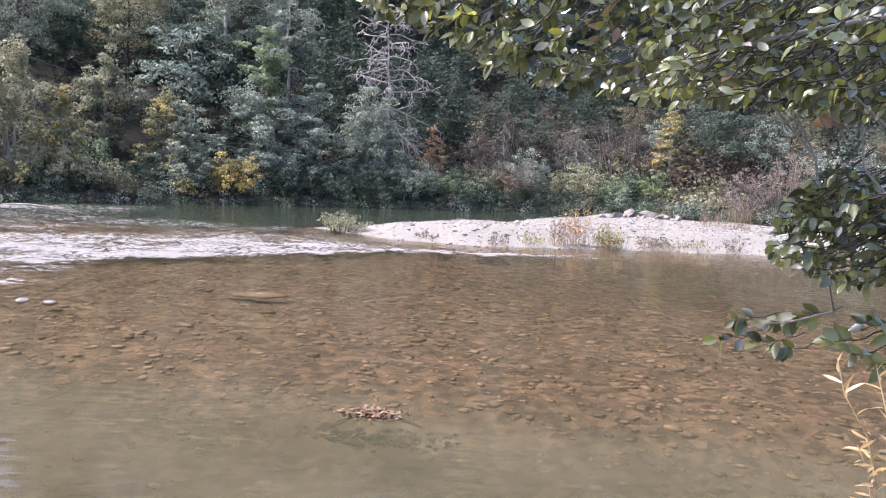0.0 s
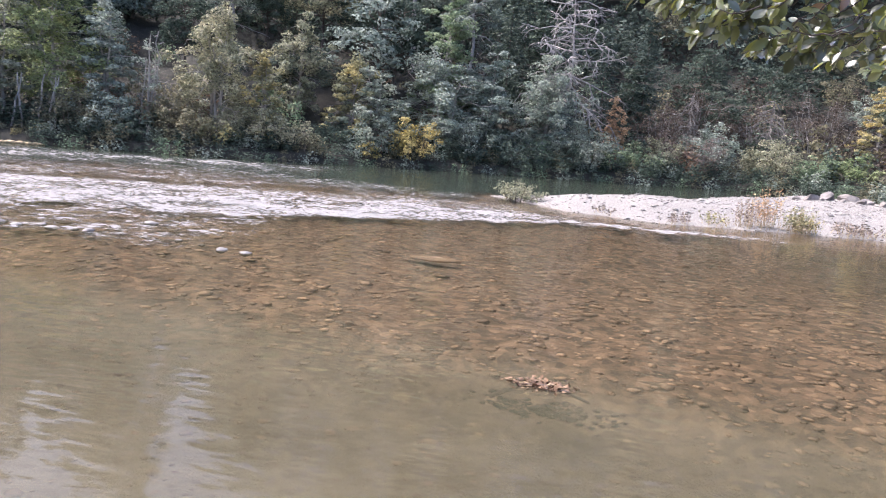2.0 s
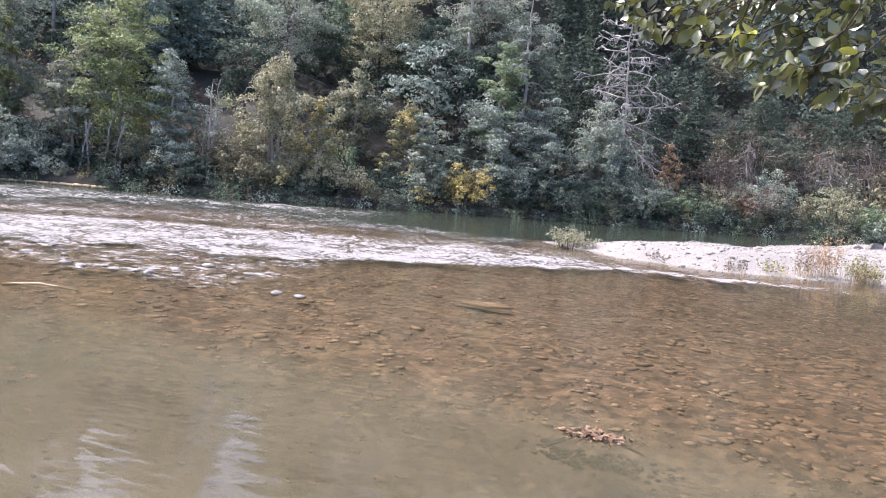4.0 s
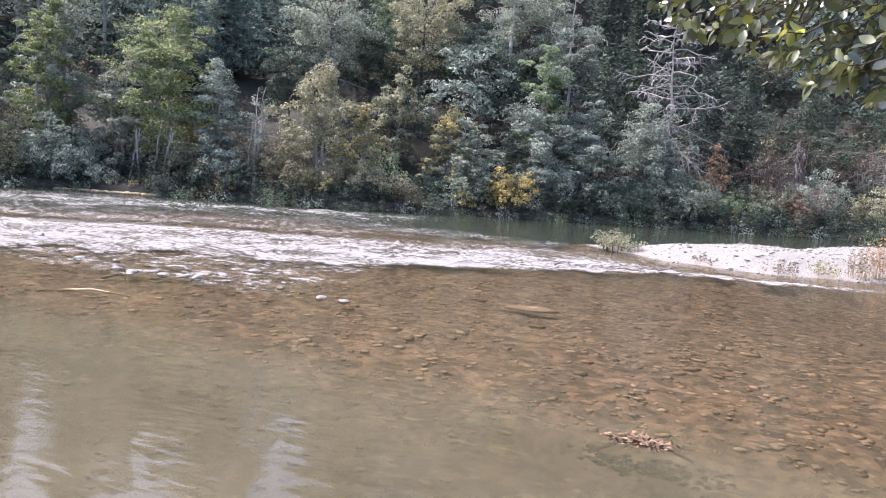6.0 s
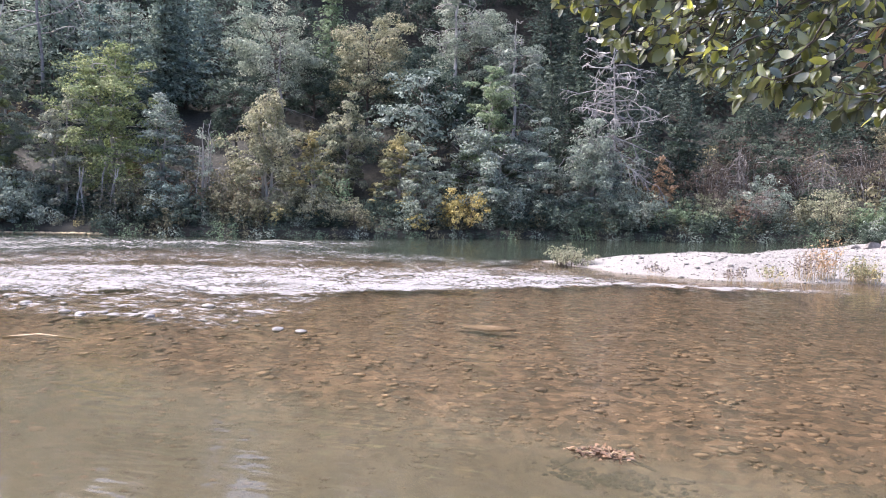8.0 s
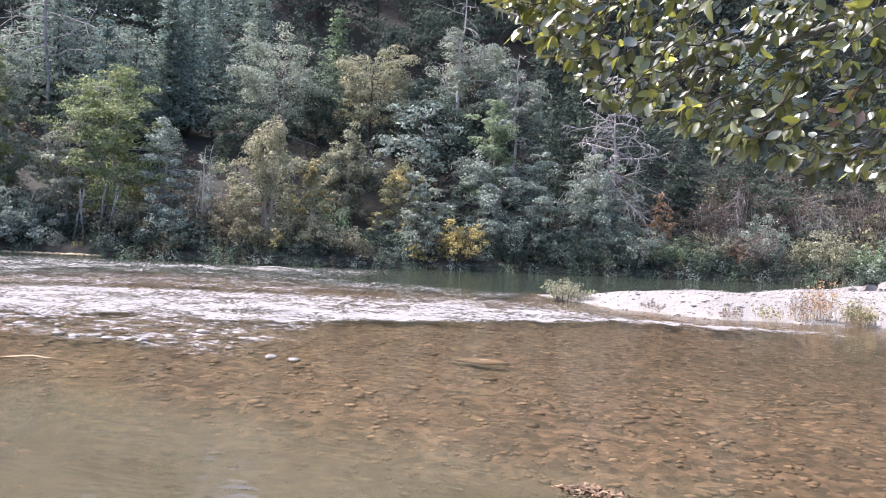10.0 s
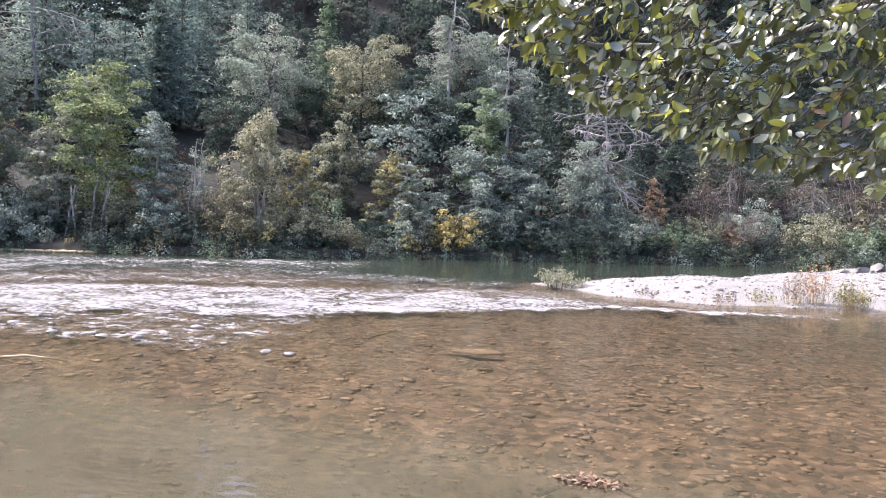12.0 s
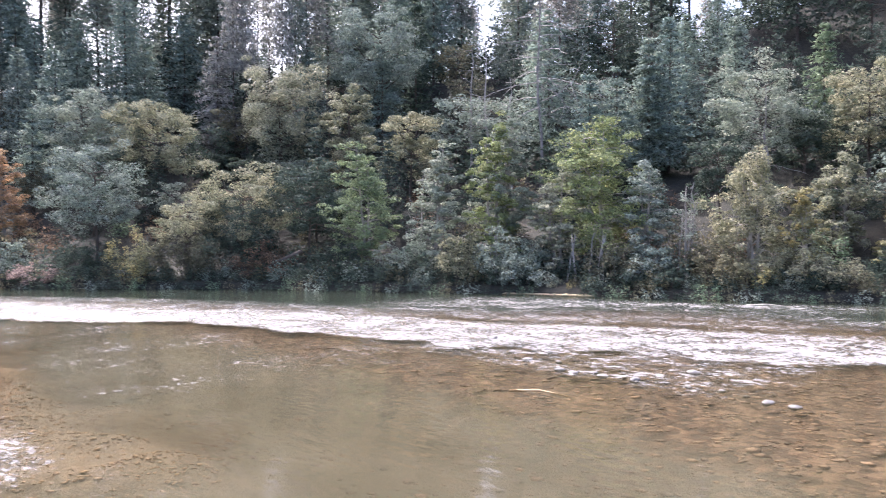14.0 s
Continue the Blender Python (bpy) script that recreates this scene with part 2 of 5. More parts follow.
class Soup:
    """Vertices and faces gathered for one mesh."""

    def __init__(self):
        self.v, self.f, self.n = [], [], 0

    def add(self, verts, faces):
        self.v.append(np.asarray(verts, float))
        self.f.extend((np.asarray(faces) + self.n).tolist())
        self.n += len(verts)

    def link(self, name, mat, parent=None, smooth=False):
        return link_mesh(name, np.concatenate(self.v), self.f, mat, parent, smooth)


def tube(soup, pts, r0, r1, sides=5):
    """A tapered round limb along pts."""
    pts = np.asarray(pts, float)
    k = len(pts)
    along = np.gradient(pts, axis=0)
    along /= np.linalg.norm(along, axis=1, keepdims=True) + 1e-9
    ref = np.where(np.abs(along[:, 2:3]) > 0.9, [[1.0, 0, 0]], [[0, 0, 1.0]])
    u = np.cross(along, ref)
    u /= np.linalg.norm(u, axis=1, keepdims=True) + 1e-9
    w = np.cross(along, u)
    rad = np.linspace(r0, r1, k)[:, None, None]
    ang = np.arange(sides) * 2 * np.pi / sides
    ring = pts[:, None] + rad * (np.cos(ang)[None, :, None] * u[:, None] + np.sin(ang)[None, :, None] * w[:, None])
    i, j = np.meshgrid(np.arange(k - 1), np.arange(sides), indexing="ij")
    a, b = i * sides + j, i * sides + (j + 1) % sides
    faces = np.stack([a, b, b + sides, a + sides], -1).reshape(-1, 4)
    soup.add(ring.reshape(-1, 3), faces)


def unit(v):
    return v / (np.linalg.norm(v, axis=-1, keepdims=True) + 1e-9)


def leaf_cards(soup, centres, length, width, rng, hang=0.0, flat=0.0, way=(0, 0, 0), face=None):
    """Small pointed leaves, each a diamond of its own, trailing along way and facing outwards."""
    k = len(centres)
    a = unit(rng.normal(size=(k, 3)) * (1, 1, 0.6) + (0, 0, -hang) + np.asarray(way))
    nrm = unit(rng.normal(size=(k, 3)) + (0, 0, flat) if face is None else rng.normal(size=(k, 3)) * 0.55 + face + (0, 0, 0.3 * flat))
    a = unit(a - nrm * np.sum(a * nrm, axis=1, keepdims=True))
    b = np.cross(nrm, a)
    size = rng.uniform(0.65, 1.35, (k, 1))
    la, wb = a * length * 0.5 * size, b * width * 0.5 * size
    quad = np.stack([centres - la, centres + wb, centres + la, centres - wb], 1).reshape(-1, 3)
    soup.add(quad, np.arange(4 * k).reshape(-1, 4))


# ---- the lie of the land ----
SHORE = np.array([(-160, -75), (-120, -45), (-75, -8), (-55, 12), (-44, 23), (-30, 31), (-20, 35.3), (-10, 42), (0, 47), (6, 50), (11, 49),
                  (15, 46), (20, 43.5), (30, 43), (80, 46), (200, 60)], float)


def lerp(x, table):
    t = np.asarray(table, float)
    return np.interp(x, t[:, 0], t[:, 1])


def smooth(v, lo, hi):
    u = np.clip((v - lo) / (hi - lo), 0, 1)
    return u * u * (3 - 2 * u)


def beyond_shore(x, y):
    """Signed distance behind the far waterline."""
    x, y = np.asarray(x, float), np.asarray(y, float)
    best, sign = np.full(x.shape, 1e9), np.ones(x.shape)
    for (ax, ay), (bx, by) in zip(SHORE[:-1], SHORE[1:]):
        dx, dy = bx - ax, by - ay
        u = np.clip(((x - ax) * dx + (y - ay) * dy) / (dx * dx + dy * dy), 0, 1)
        d = np.hypot(x - ax - u * dx, y - ay - u * dy)
        side = np.where(dx * (y - ay) - dy * (x - ax) > 0, 1.0, -1.0)
        near = d < best
        best, sign = np.where(near, d, best), np.where(near, side, sign)
    return best * sign


def waves(x, y, seed, scale):
    """Cheap smooth noise from a few crossed sines, about -1 to 1."""
    r = np.random.default_rng(seed)
    out = 0.0
    for _ in range(7):
        a, p, f = r.uniform(0, 2 * np.pi), r.uniform(0, 2 * np.pi), r.uniform(0.5, 1.6) / scale
        out = out + np.sin((np.cos(a) * x + np.sin(a) * y) * f * 2 * np.pi + p)
    return out / 3.6


BAR_NEAR = [(-5.2, 31.4), (-4, 30.4), (-1.7, 28.6), (1.5, 28.2), (5.5, 29.6), (9.8, 30.3), (13.5, 31.2), (25, 33), (60, 34), (120, 36)]
BAR_FAR = [(-5.2, 31.4), (-4, 32.2), (0, 35.6), (3, 39.5), (5, 42.5), (9, 48.5), (12, 54), (120, 70)]
RIFFLE_NEAR = [(-90, -30), (-60, -4), (-45, 3), (-33, 8), (-29.4, 11.8), (-24, 13.5), (-17.3, 15.4), (-12.1, 18.2), (-9.6, 19.2), (-7.9, 20.9), (-5.8, 22.2),
               (-3.7, 23.7), (-1.4, 25.6), (1.8, 26.0), (4.5, 26.6)]
RIFFLE_FAR = [(-90, -18), (-60, 2), (-48, 10.4), (-40, 16.2), (-35, 18.6), (-29, 21.5), (-24, 25.5), (-20, 30.8), (-16, 31.4), (-10.6, 31), (-7, 31.2), (-4.9, 30.6),
              (-1, 27.6), (4.5, 26.8)]
BANK_NEAR = [(-120, -60), (-40, -10), (-20, 0.2), (-14, 1.4), (-11, 1.6), (-8, 1.7), (0, 1.6), (8, 2.2), (20, 6), (60, 14), (200, 30)]


def riffle(x, y):
    """0 to 1: how broken the water is, sky glints painted white included."""
    lo, hi = lerp(x, RIFFLE_NEAR), lerp(x, RIFFLE_FAR)
    edge = waves(x, y, 5, 2.5) * 0.35
    v = (y + edge - lo) / np.maximum(hi - lo, 0.2)
    inside = smooth(y + edge - lo, -0.1, 0.4) * (1 - smooth(v, 0.92, 1.12))
    strength = 0.82 - 0.42 * smooth(v, 0.42, 0.72)
    patch = 0.72 + 0.10 * waves(x * 0.7, y, 9, 4.0)
    out = inside * strength * np.clip(patch, 0.3, 1.0) * (1 - 0.75 * smooth(x, -4.5, -0.5)) * (1 - smooth(x, 0, 4.8)) * (1 - 0.12 * smooth(x, -30, -20))
    spill = smooth(x, -24, -17) * (1 - smooth(x, -9.5, -7.2)) * smooth(y, 13.6, 14.6) * (1 - smooth(y - lo, -0.3, 0.3))
    out = np.maximum(out, 0.40 * spill * np.clip(0.72 + 0.55 * waves(x * 0.7, y * 1.8, 21, 1.0), 0, 1.15))
    # shallow upstream corner, its sparkle painted in as white water
    corner = (1 - smooth(x + 0.9 * (y - 3), -12.6, -11.4)) * (1 - smooth(y, 2.9, 3.9))
    out = np.maximum(out, 0.36 * corner)
    # scattered glints on the upstream pool, painted as sparse white flecks
    out = np.maximum(out, 0.21 * smooth(-x, 13, 18) * smooth(y, 4.0, 6.0) * (1 - smooth(y - lo, -2.0, 0.0)) * (0.6 + 0.4 * waves(x, y, 15, 3.0)))
    for bx, by, rx, ry in ((-16.3, 23.9, 3.6, 0.9), (-10.6, 26.6, 1.8, 0.8), (-22.0, 20.6, 3.0, 0.7)):  # brown tongues of clear water
        out = out * (1 - 0.75 * np.exp(-((x - bx) / rx) ** 2 - ((y - by - 0.35 * (x - bx)) / ry) ** 2))
    lip = y - lo + 0.22 * waves(x, y, 17, 1.5)  # scalloped edge where the riffle drops into the pool
    line = np.exp(-((lip - 0.25) / 0.42) ** 2) * smooth(x, -15, -11) * (1 - smooth(x, 3, 6.5))
    out = np.maximum(out, 0.78 * line * np.clip(0.85 + 0.35 * waves(x * 0.8, y, 27, 1.1), 0, 1))
    tail = smooth(x, -34, -27) * (1 - smooth(x, -16, -11)) * smooth(v, 0.9, 1.05) * (1 - smooth(beyond_shore(x, y), -3.2, -1.0))
    return np.clip(np.maximum(out, 0.36 * tail), 0, 1)


def land(x, y):
    """Height of the ground and its masks: gravel, silt, forest floor."""
    x, y = np.asarray(x, float), np.asarray(y, float)
    s = beyond_shore(x, y)
    lo, hi = lerp(x, RIFFLE_NEAR), lerp(x, RIFFLE_FAR)
    # bed: silty pool below the camera, stony shoal towards the riffle
    shoal = smooth(y, lerp(x, [(-60, 4), (-30, 9), (-20, 9.9), (-14, 10.1), (-8, 9.4), (-4, 8.5), (0, 7.5), (6, 6.2), (30, 8)]) - 1.5,
                   lerp(x, [(-60, 8), (-30, 12.6), (-20, 12.6), (-14, 12.2), (-8, 12.2), (-4, 12.0), (0, 11.8), (6, 11), (30, 14)]))
    wander = 0.7 * waves(x, y, 31, 3.5)
    left_shoal = (1 - smooth(x + wander, -13.5, -6.8)) * (1 - smooth(y + wander, 3.4, 8.4))
    depth = 1.15 - 0.97 * shoal
    depth = depth + 0.35 * smooth(x, -2, 8) * smooth(y, 16, 22)
    depth = np.where(y > lo, 0.14 + 0 * x, depth)
    depth = np.where(y > hi, 0.14 + 0.75 * smooth(y - hi, 0, 3), depth)
    shelf = smooth(x, -6.5, -4.5) * (y > lo) * (y < lerp(x, BAR_NEAR) + 1.0)  # thin sheet of water in front of the bar
    depth = depth * (1 - shelf) + 0.09 * shelf
    depth = depth * (1 - left_shoal) + 0.16 * left_shoal
    z = -depth + 0.05 * waves(x, y, 3, 1.7)
    silt = np.clip((1 - shoal) * (1 - 0.5 * left_shoal), 0, 1) * (y < lo)
    # gravel bar
    bn, bf = lerp(x, BAR_NEAR), lerp(x, BAR_FAR)
    into = np.minimum(np.minimum(y - bn, bf - y) , (x + 5.2) * 0.6) + 0.18 * waves(x, y, 8, 2.2)
    bar_z = -0.35 + 0.35 * smooth(into, -1.0, 0.0) + (0.52 - 0.22 * smooth(y - bn, 2.5, 9.0) + 0.07 * waves(x, y, 4, 6)) * smooth(into, -0.1, 3.2)
    on_bar = smooth(into, -0.25, 0.15)
    z = np.maximum(z, np.where(into > -1.0, bar_z, -9))
    # far bank and hill
    crest = 20 + 30 * smooth(x, -46, -14)
    rise = 0.35 + 0.25 * np.clip(s, 0, 3) + 0.42 * np.clip(s - 3, 0, None) + 0.36 * np.clip(s - 24, 0, None)
    rise = np.where(rise > crest - 4, crest - 4 * np.exp(-(np.clip(rise - crest + 4, 0, None)) / 4), rise) + 0.25 * waves(x, y, 2, 6) * smooth(s, 1, 6)
    far_z = np.where(s > 0, rise, -0.9 + 1.25 * smooth(s, -0.7, 0.0))
    z = np.where(s > -0.7, np.maximum(z, far_z), z)
    # near bank
    nb = lerp(x, BANK_NEAR) - y + 0.12 * waves(x, y, 6, 2.0)
    top = 0.25 + 1.28 * smooth(x, -9.5, -6)
    near_z = -1.2 + 1.2 * smooth(nb, -1.2, 0.0) + top * smooth(nb, -0.05, 1.7) + 0.05 * np.clip(nb - 2, 0, 60)
    z = np.where(nb > -1.2, np.maximum(z, near_z), z)
    gravel = np.maximum(on_bar, smooth(nb, -0.1, 0.2) * (1 - smooth(x, -9.5, -7)))
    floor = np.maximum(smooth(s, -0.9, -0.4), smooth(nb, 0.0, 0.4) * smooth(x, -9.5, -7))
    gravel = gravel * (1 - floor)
    return z, gravel, silt, floor


def height(x, y):
    return float(land(np.array([x]), np.array([y]))[0][0])


def grid_lines(lo, hi, fine_lo, fine_hi, step, grow=1.25):
    mid = np.arange(fine_lo, fine_hi + step / 2, step)
    out, st, v = [], step, fine_hi
    while v < hi:
        st *= grow
        v = min(v + st, hi)
        out.append(v)
    pre, st, v = [], step, fine_lo
    while v > lo:
        st *= grow
        v = max(v - st, lo)
        pre.append(v)
    return np.concatenate([pre[::-1], mid, out])


def sheet(name, xs, ys, zfun, mat):
    gx, gy = np.meshgrid(xs, ys)
    z, attrs = zfun(gx, gy)
    m, k = gx.shape
    i, j = np.meshgrid(np.arange(m - 1), np.arange(k - 1), indexing="ij")
    a = (i * k + j).ravel()
    ob = link_mesh(name, np.stack([gx.ravel(), gy.ravel(), z.ravel()], 1), np.stack([a, a + 1, a + k + 1, a + k], 1), mat, None, True)
    for key, values in attrs.items():
        if values.ndim == 3:
            layer = ob.data.attributes.new(key, "FLOAT_COLOR", "POINT")
            rgba = np.concatenate([values.reshape(-1, 3), np.ones((values.shape[0] * values.shape[1], 1))], 1)
            layer.data.foreach_set("color", rgba.astype(np.float32).ravel())
        else:
            layer = ob.data.attributes.new(key, "FLOAT", "POINT")
            layer.data.foreach_set("value", values.astype(np.float32).ravel())
    return ob


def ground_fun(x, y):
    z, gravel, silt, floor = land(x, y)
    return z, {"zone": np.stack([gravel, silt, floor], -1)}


def water_fun(x, y):
    z, gravel, silt, floor = land(x, y)
    foam_glint = riffle(x, y)
    depth = np.clip(-z, 0, 2)
    lo, hi = lerp(x, RIFFLE_NEAR), lerp(x, RIFFLE_FAR)
    channel = smooth((y - lo) / np.maximum(hi - lo, 0.2), 0.62, 0.98) * (y > lo) * (1 - smooth(x, -6.5, -4.5) * (y < lerp(x, BAR_NEAR) + 1.0))
    murk = np.maximum(np.clip(0.23 + 0.48 * smooth(depth, 0.14, 0.82), 0, 0.8), 0.88 * channel)
    lift = foam_glint * (0.05 * waves(x * 0.7, y * 1.5, 11, 0.9) + 0.035 * waves(x, y * 1.6, 12, 0.45))
    return lift, {"foam_glint": foam_glint, "murk": murk, "channel": channel}


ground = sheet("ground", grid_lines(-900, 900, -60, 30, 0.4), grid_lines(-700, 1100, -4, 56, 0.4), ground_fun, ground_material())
tagged(ground, "stony river bed rising to pale gravel, wooded slopes coloured shade-dark", "ground", kind="structure")
water = sheet("water", grid_lines(-150, 150, -46, 16, 0.2), grid_lines(-70, 75, 1.5, 48, 0.2), water_fun, water_material())
tagged(water, "shallow clear brown river breaking into a white riffle", "water", kind="structure")


# ---- stones ----
def stone_shape(detail, seed):
    bm = bmesh.new()
    bmesh.ops.create_icosphere(bm, subdivisions=detail, radius=1.0)
    r = np.random.default_rng(seed)
    v = np.array([p.co[:] for p in bm.verts])
    for _ in range(5):
        d = unit(r.normal(size=3))
        cut = r.uniform(0.62, 0.9)
        over = np.clip(v @ d - cut, 0, None)
        v -= over[:, None] * d * 0.8
    v += r.normal(size=v.shape) * 0.03
    f = np.array([[q.index for q in p.verts] for p in bm.faces])
    bm.free()
    return v, f


SHAPES = [stone_shape(1, k) for k in range(8)]
PEBBLE_SHAPES = [stone_shape(0, 40 + k) for k in range(8)]
FINE_SHAPES = [stone_shape(2, 20 + k) for k in range(8)]


def stone_bed(name, xy, sizes, flat, sink, mat, label, rng, shapes=SHAPES, lump=None):
    """Many small stones lying on the ground."""
    zs = land(xy[:, 0], xy[:, 1])[0] if lump is None else lump
    soup = Soup()
    for (x, y), z, r in zip(xy, zs, sizes):
        v, f = (PEBBLE_SHAPES if r < 0.065 and shapes is SHAPES else shapes)[rng.integers(8)]
        t = rng.uniform(0, 2 * np.pi)
        c, s = np.cos(t), np.sin(t)
        p = v * (r * rng.uniform(0.9, 1.5), r, r * flat * rng.uniform(0.7, 1.2))
        p = np.stack([p[:, 0] * c - p[:, 1] * s + x, p[:, 0] * s + p[:, 1] * c + y, p[:, 2] + z + r * flat * (1 - sink)], 1)
        soup.add(p, f)
    ob = soup.link(name, mat, None, True)
    return tagged(ob, label, "stones", kind="stuff")


rng = np.random.default_rng(7)
# cobbles lying on the shoal
n_try = 40000
xy = np.stack([rng.uniform(-28, 14, n_try), rng.uniform(6.5, 27, n_try)], 1)
z, g, si, fl = land(xy[:, 0], xy[:, 1])
keep = (rng.uniform(size=n_try) < np.clip(0.75 - 0.4 * si, 0, 1) * 0.7) & (g < 0.1) & (z < -0.06)
xy = xy[keep]
sizes = np.clip(rng.lognormal(-3.05, 0.45, len(xy)), 0.03, 0.14)
order = np.argsort(np.hypot(xy[:, 0] + 1.0, xy[:, 1] - 6.0) - 8 * sizes)
COBBLES = list(zip(xy[order[:290]], sizes[order[:290]]))  # the nearest and largest, laid singly at the end
xy, sizes = xy[order[290:]], sizes[order[290:]]
stone_bed("river_bed_cobbles", xy, sizes, 0.13, 0.75, BED_STONE,
          "brown algae-coated cobbles under shallow water", rng)
xy = np.stack([rng.uniform(-24, -7, 5200), rng.uniform(1.8, 7.2, 5200)], 1)
xy = xy[np.abs(land(xy[:, 0], xy[:, 1])[0] + 0.26) < 0.23]
stone_bed("shoal_pebbles", xy, np.clip(rng.lognormal(-3.6, 0.4, len(xy)), 0.018, 0.06), 0.3, 0.6, SHOAL_STONE, "brown pebbles on the shallow upstream shoal", rng)
# gravel of the bar
n_try = 8000
xy = np.stack([rng.uniform(-5, 26, n_try), rng.uniform(27.5, 45, n_try)], 1)
z, g, si, fl = land(xy[:, 0], xy[:, 1])
xy = xy[(g > 0.5) & (z > -0.02)]
stone_bed("bar_gravel", xy, np.clip(rng.lognormal(-3.5, 0.5, len(xy)), 0.018, 0.12), 0.5, 0.6, PALE_STONE,
          "sun-bleached pale gravel and cobbles on the river bar", rng)


def lone_stone(x, y, size, mat, label, seed, flat=0.6, z=None, name="stone"):
    v, f = FINE_SHAPES[seed % 8]
    ob = link_mesh(name, v * (size * 1.25, size, size * flat), f, mat, None, True)
    ob.location = (x, y, (height(x, y) if z is None else z) + size * flat * 0.45)
    ob.rotation_euler = (0, 0, seed * 1.7)
    return tagged(ob, label, "stone", "stones in the shallows")


for k, (x, y, size) in enumerate([(-7.15, 14.66, 0.14), (-7.68, 14.67, 0.15), (-10.45, 16.57, 0.17), (-10.8, 14.8, 0.17), (-11.6, 14.7, 0.14), (-12.3, 14.5, 0.15),
                                  (-12.8, 14.6, 0.15), (-13.6, 15.5, 0.12), (-14.4, 15.2, 0.15), (-9.6, 15.0, 0.1), (-8.9, 15.1, 0.1), (-18.0, 17.5, 0.2), (-15.6, 15.9, 0.13),
                                  (-11.2, 14.9, 0.1), (-12.0, 14.9, 0.11), (-13.1, 14.9, 0.1), (-10.2, 15.1, 0.09), (-14.9, 16.6, 0.12), (-15.3, 16.9, 0.14), (-16.2, 16.8, 0.1),
                                  (-8.3, 15.0, 0.08), (-16.9, 15.6, 0.11), (-14.0, 14.7, 0.08)]):
    lone_stone(x, y, size * 0.85, WHITE_STONE, "pale stone standing out of the shallow riffle", k, 0.5, z=-0.05)


# ---- trees and bushes ----
TINT_WORDS = {"grey": "grey-green", "pale": "pale olive", "lime": "yellow-green", "green": "fresh green", "dark": "dark green", "olive": "olive",
              "olivedark": "dull olive", "gold": "golden yellow", "gold2": "yellowing", "rust": "rust-orange", "rose": "rosy brown", "rustdark": "russet brown", "pink": "pinkish dry",
              "brown": "brown withered", "hazy_teal": "haze-paled blue-green", "faded": "faded, haze-paled greyish", "shade_green": "shade-darkened green"}
tree_seed = [100]


def next_rng():
    tree_seed[0] += 1
    return np.random.default_rng(tree_seed[0])


def bent(p0, p1, rng, sag=0.0, k=6, wob=0.04):
    """A limb's line from p0 to p1, sagging and crooked."""
    p0, p1 = np.asarray(p0, float), np.asarray(p1, float)
    u = np.linspace(0, 1, k)[:, None]
    pts = p0 + (p1 - p0) * u
    pts[:, 2] += (-4 * sag * (u * (1 - u)))[:, 0]
    pts[1:-1] += rng.normal(size=(k - 2, 3)) * np.linalg.norm(p1 - p0) * wob
    return pts


def clump(rng, centre, radius, count, flat=0.6):
    """Leaf places round the shell of one spray, and the way each one faces."""
    d = unit(rng.normal(size=(count, 3)) + (0, 0, 0.25))
    return centre + d * rng.uniform(0.3, 1.0, (count, 1)) ** 0.4 * radius * (1, 1, flat), unit(d * (1, 1, 1.4))


def crown_from_limbs(soup, limbs, rng, count, spread, leaf, start=0.35, flat=0.55, hang=0.2, up=0.6, trail=0.7, wood=None, leaves=60):
    """Leaves in sprays along the outer part of each limb, trailing outwards."""
    total = sum(np.linalg.norm(l[-1] - l[0]) + 0.35 for l in limbs)
    for l in limbs:
        share = int(count * (np.linalg.norm(l[-1] - l[0]) + 0.35) / total) + 8
        sprays = max(2, share // leaves)
        u = rng.uniform(start, 1.05, sprays)
        i = np.clip(u * (len(l) - 1), 0, len(l) - 1.001)
        lo = i.astype(int)
        on = l[lo] + (l[np.minimum(lo + 1, len(l) - 1)] - l[lo]) * (i - lo)[:, None]
        out = unit(on * (1, 1, 0) + rng.normal(size=on.shape) * 0.25 + 1e-6)
        at = on + rng.normal(size=on.shape) * spread * 0.42 + out * spread * 0.3
        for p, c, o in zip(on, at, out):
            r = spread * rng.uniform(0.5, 0.95)
            at_leaf, face = clump(rng, c, r, share // sprays, flat)
            leaf_cards(soup, at_leaf, leaf, leaf * 0.5, rng, hang, up, o * trail, face + o * 0.35)
            if wood is not None and rng.uniform() < 0.45:
                tube(wood, np.array([p, c + o * r * 0.9]), 0.014, 0.006, 3)


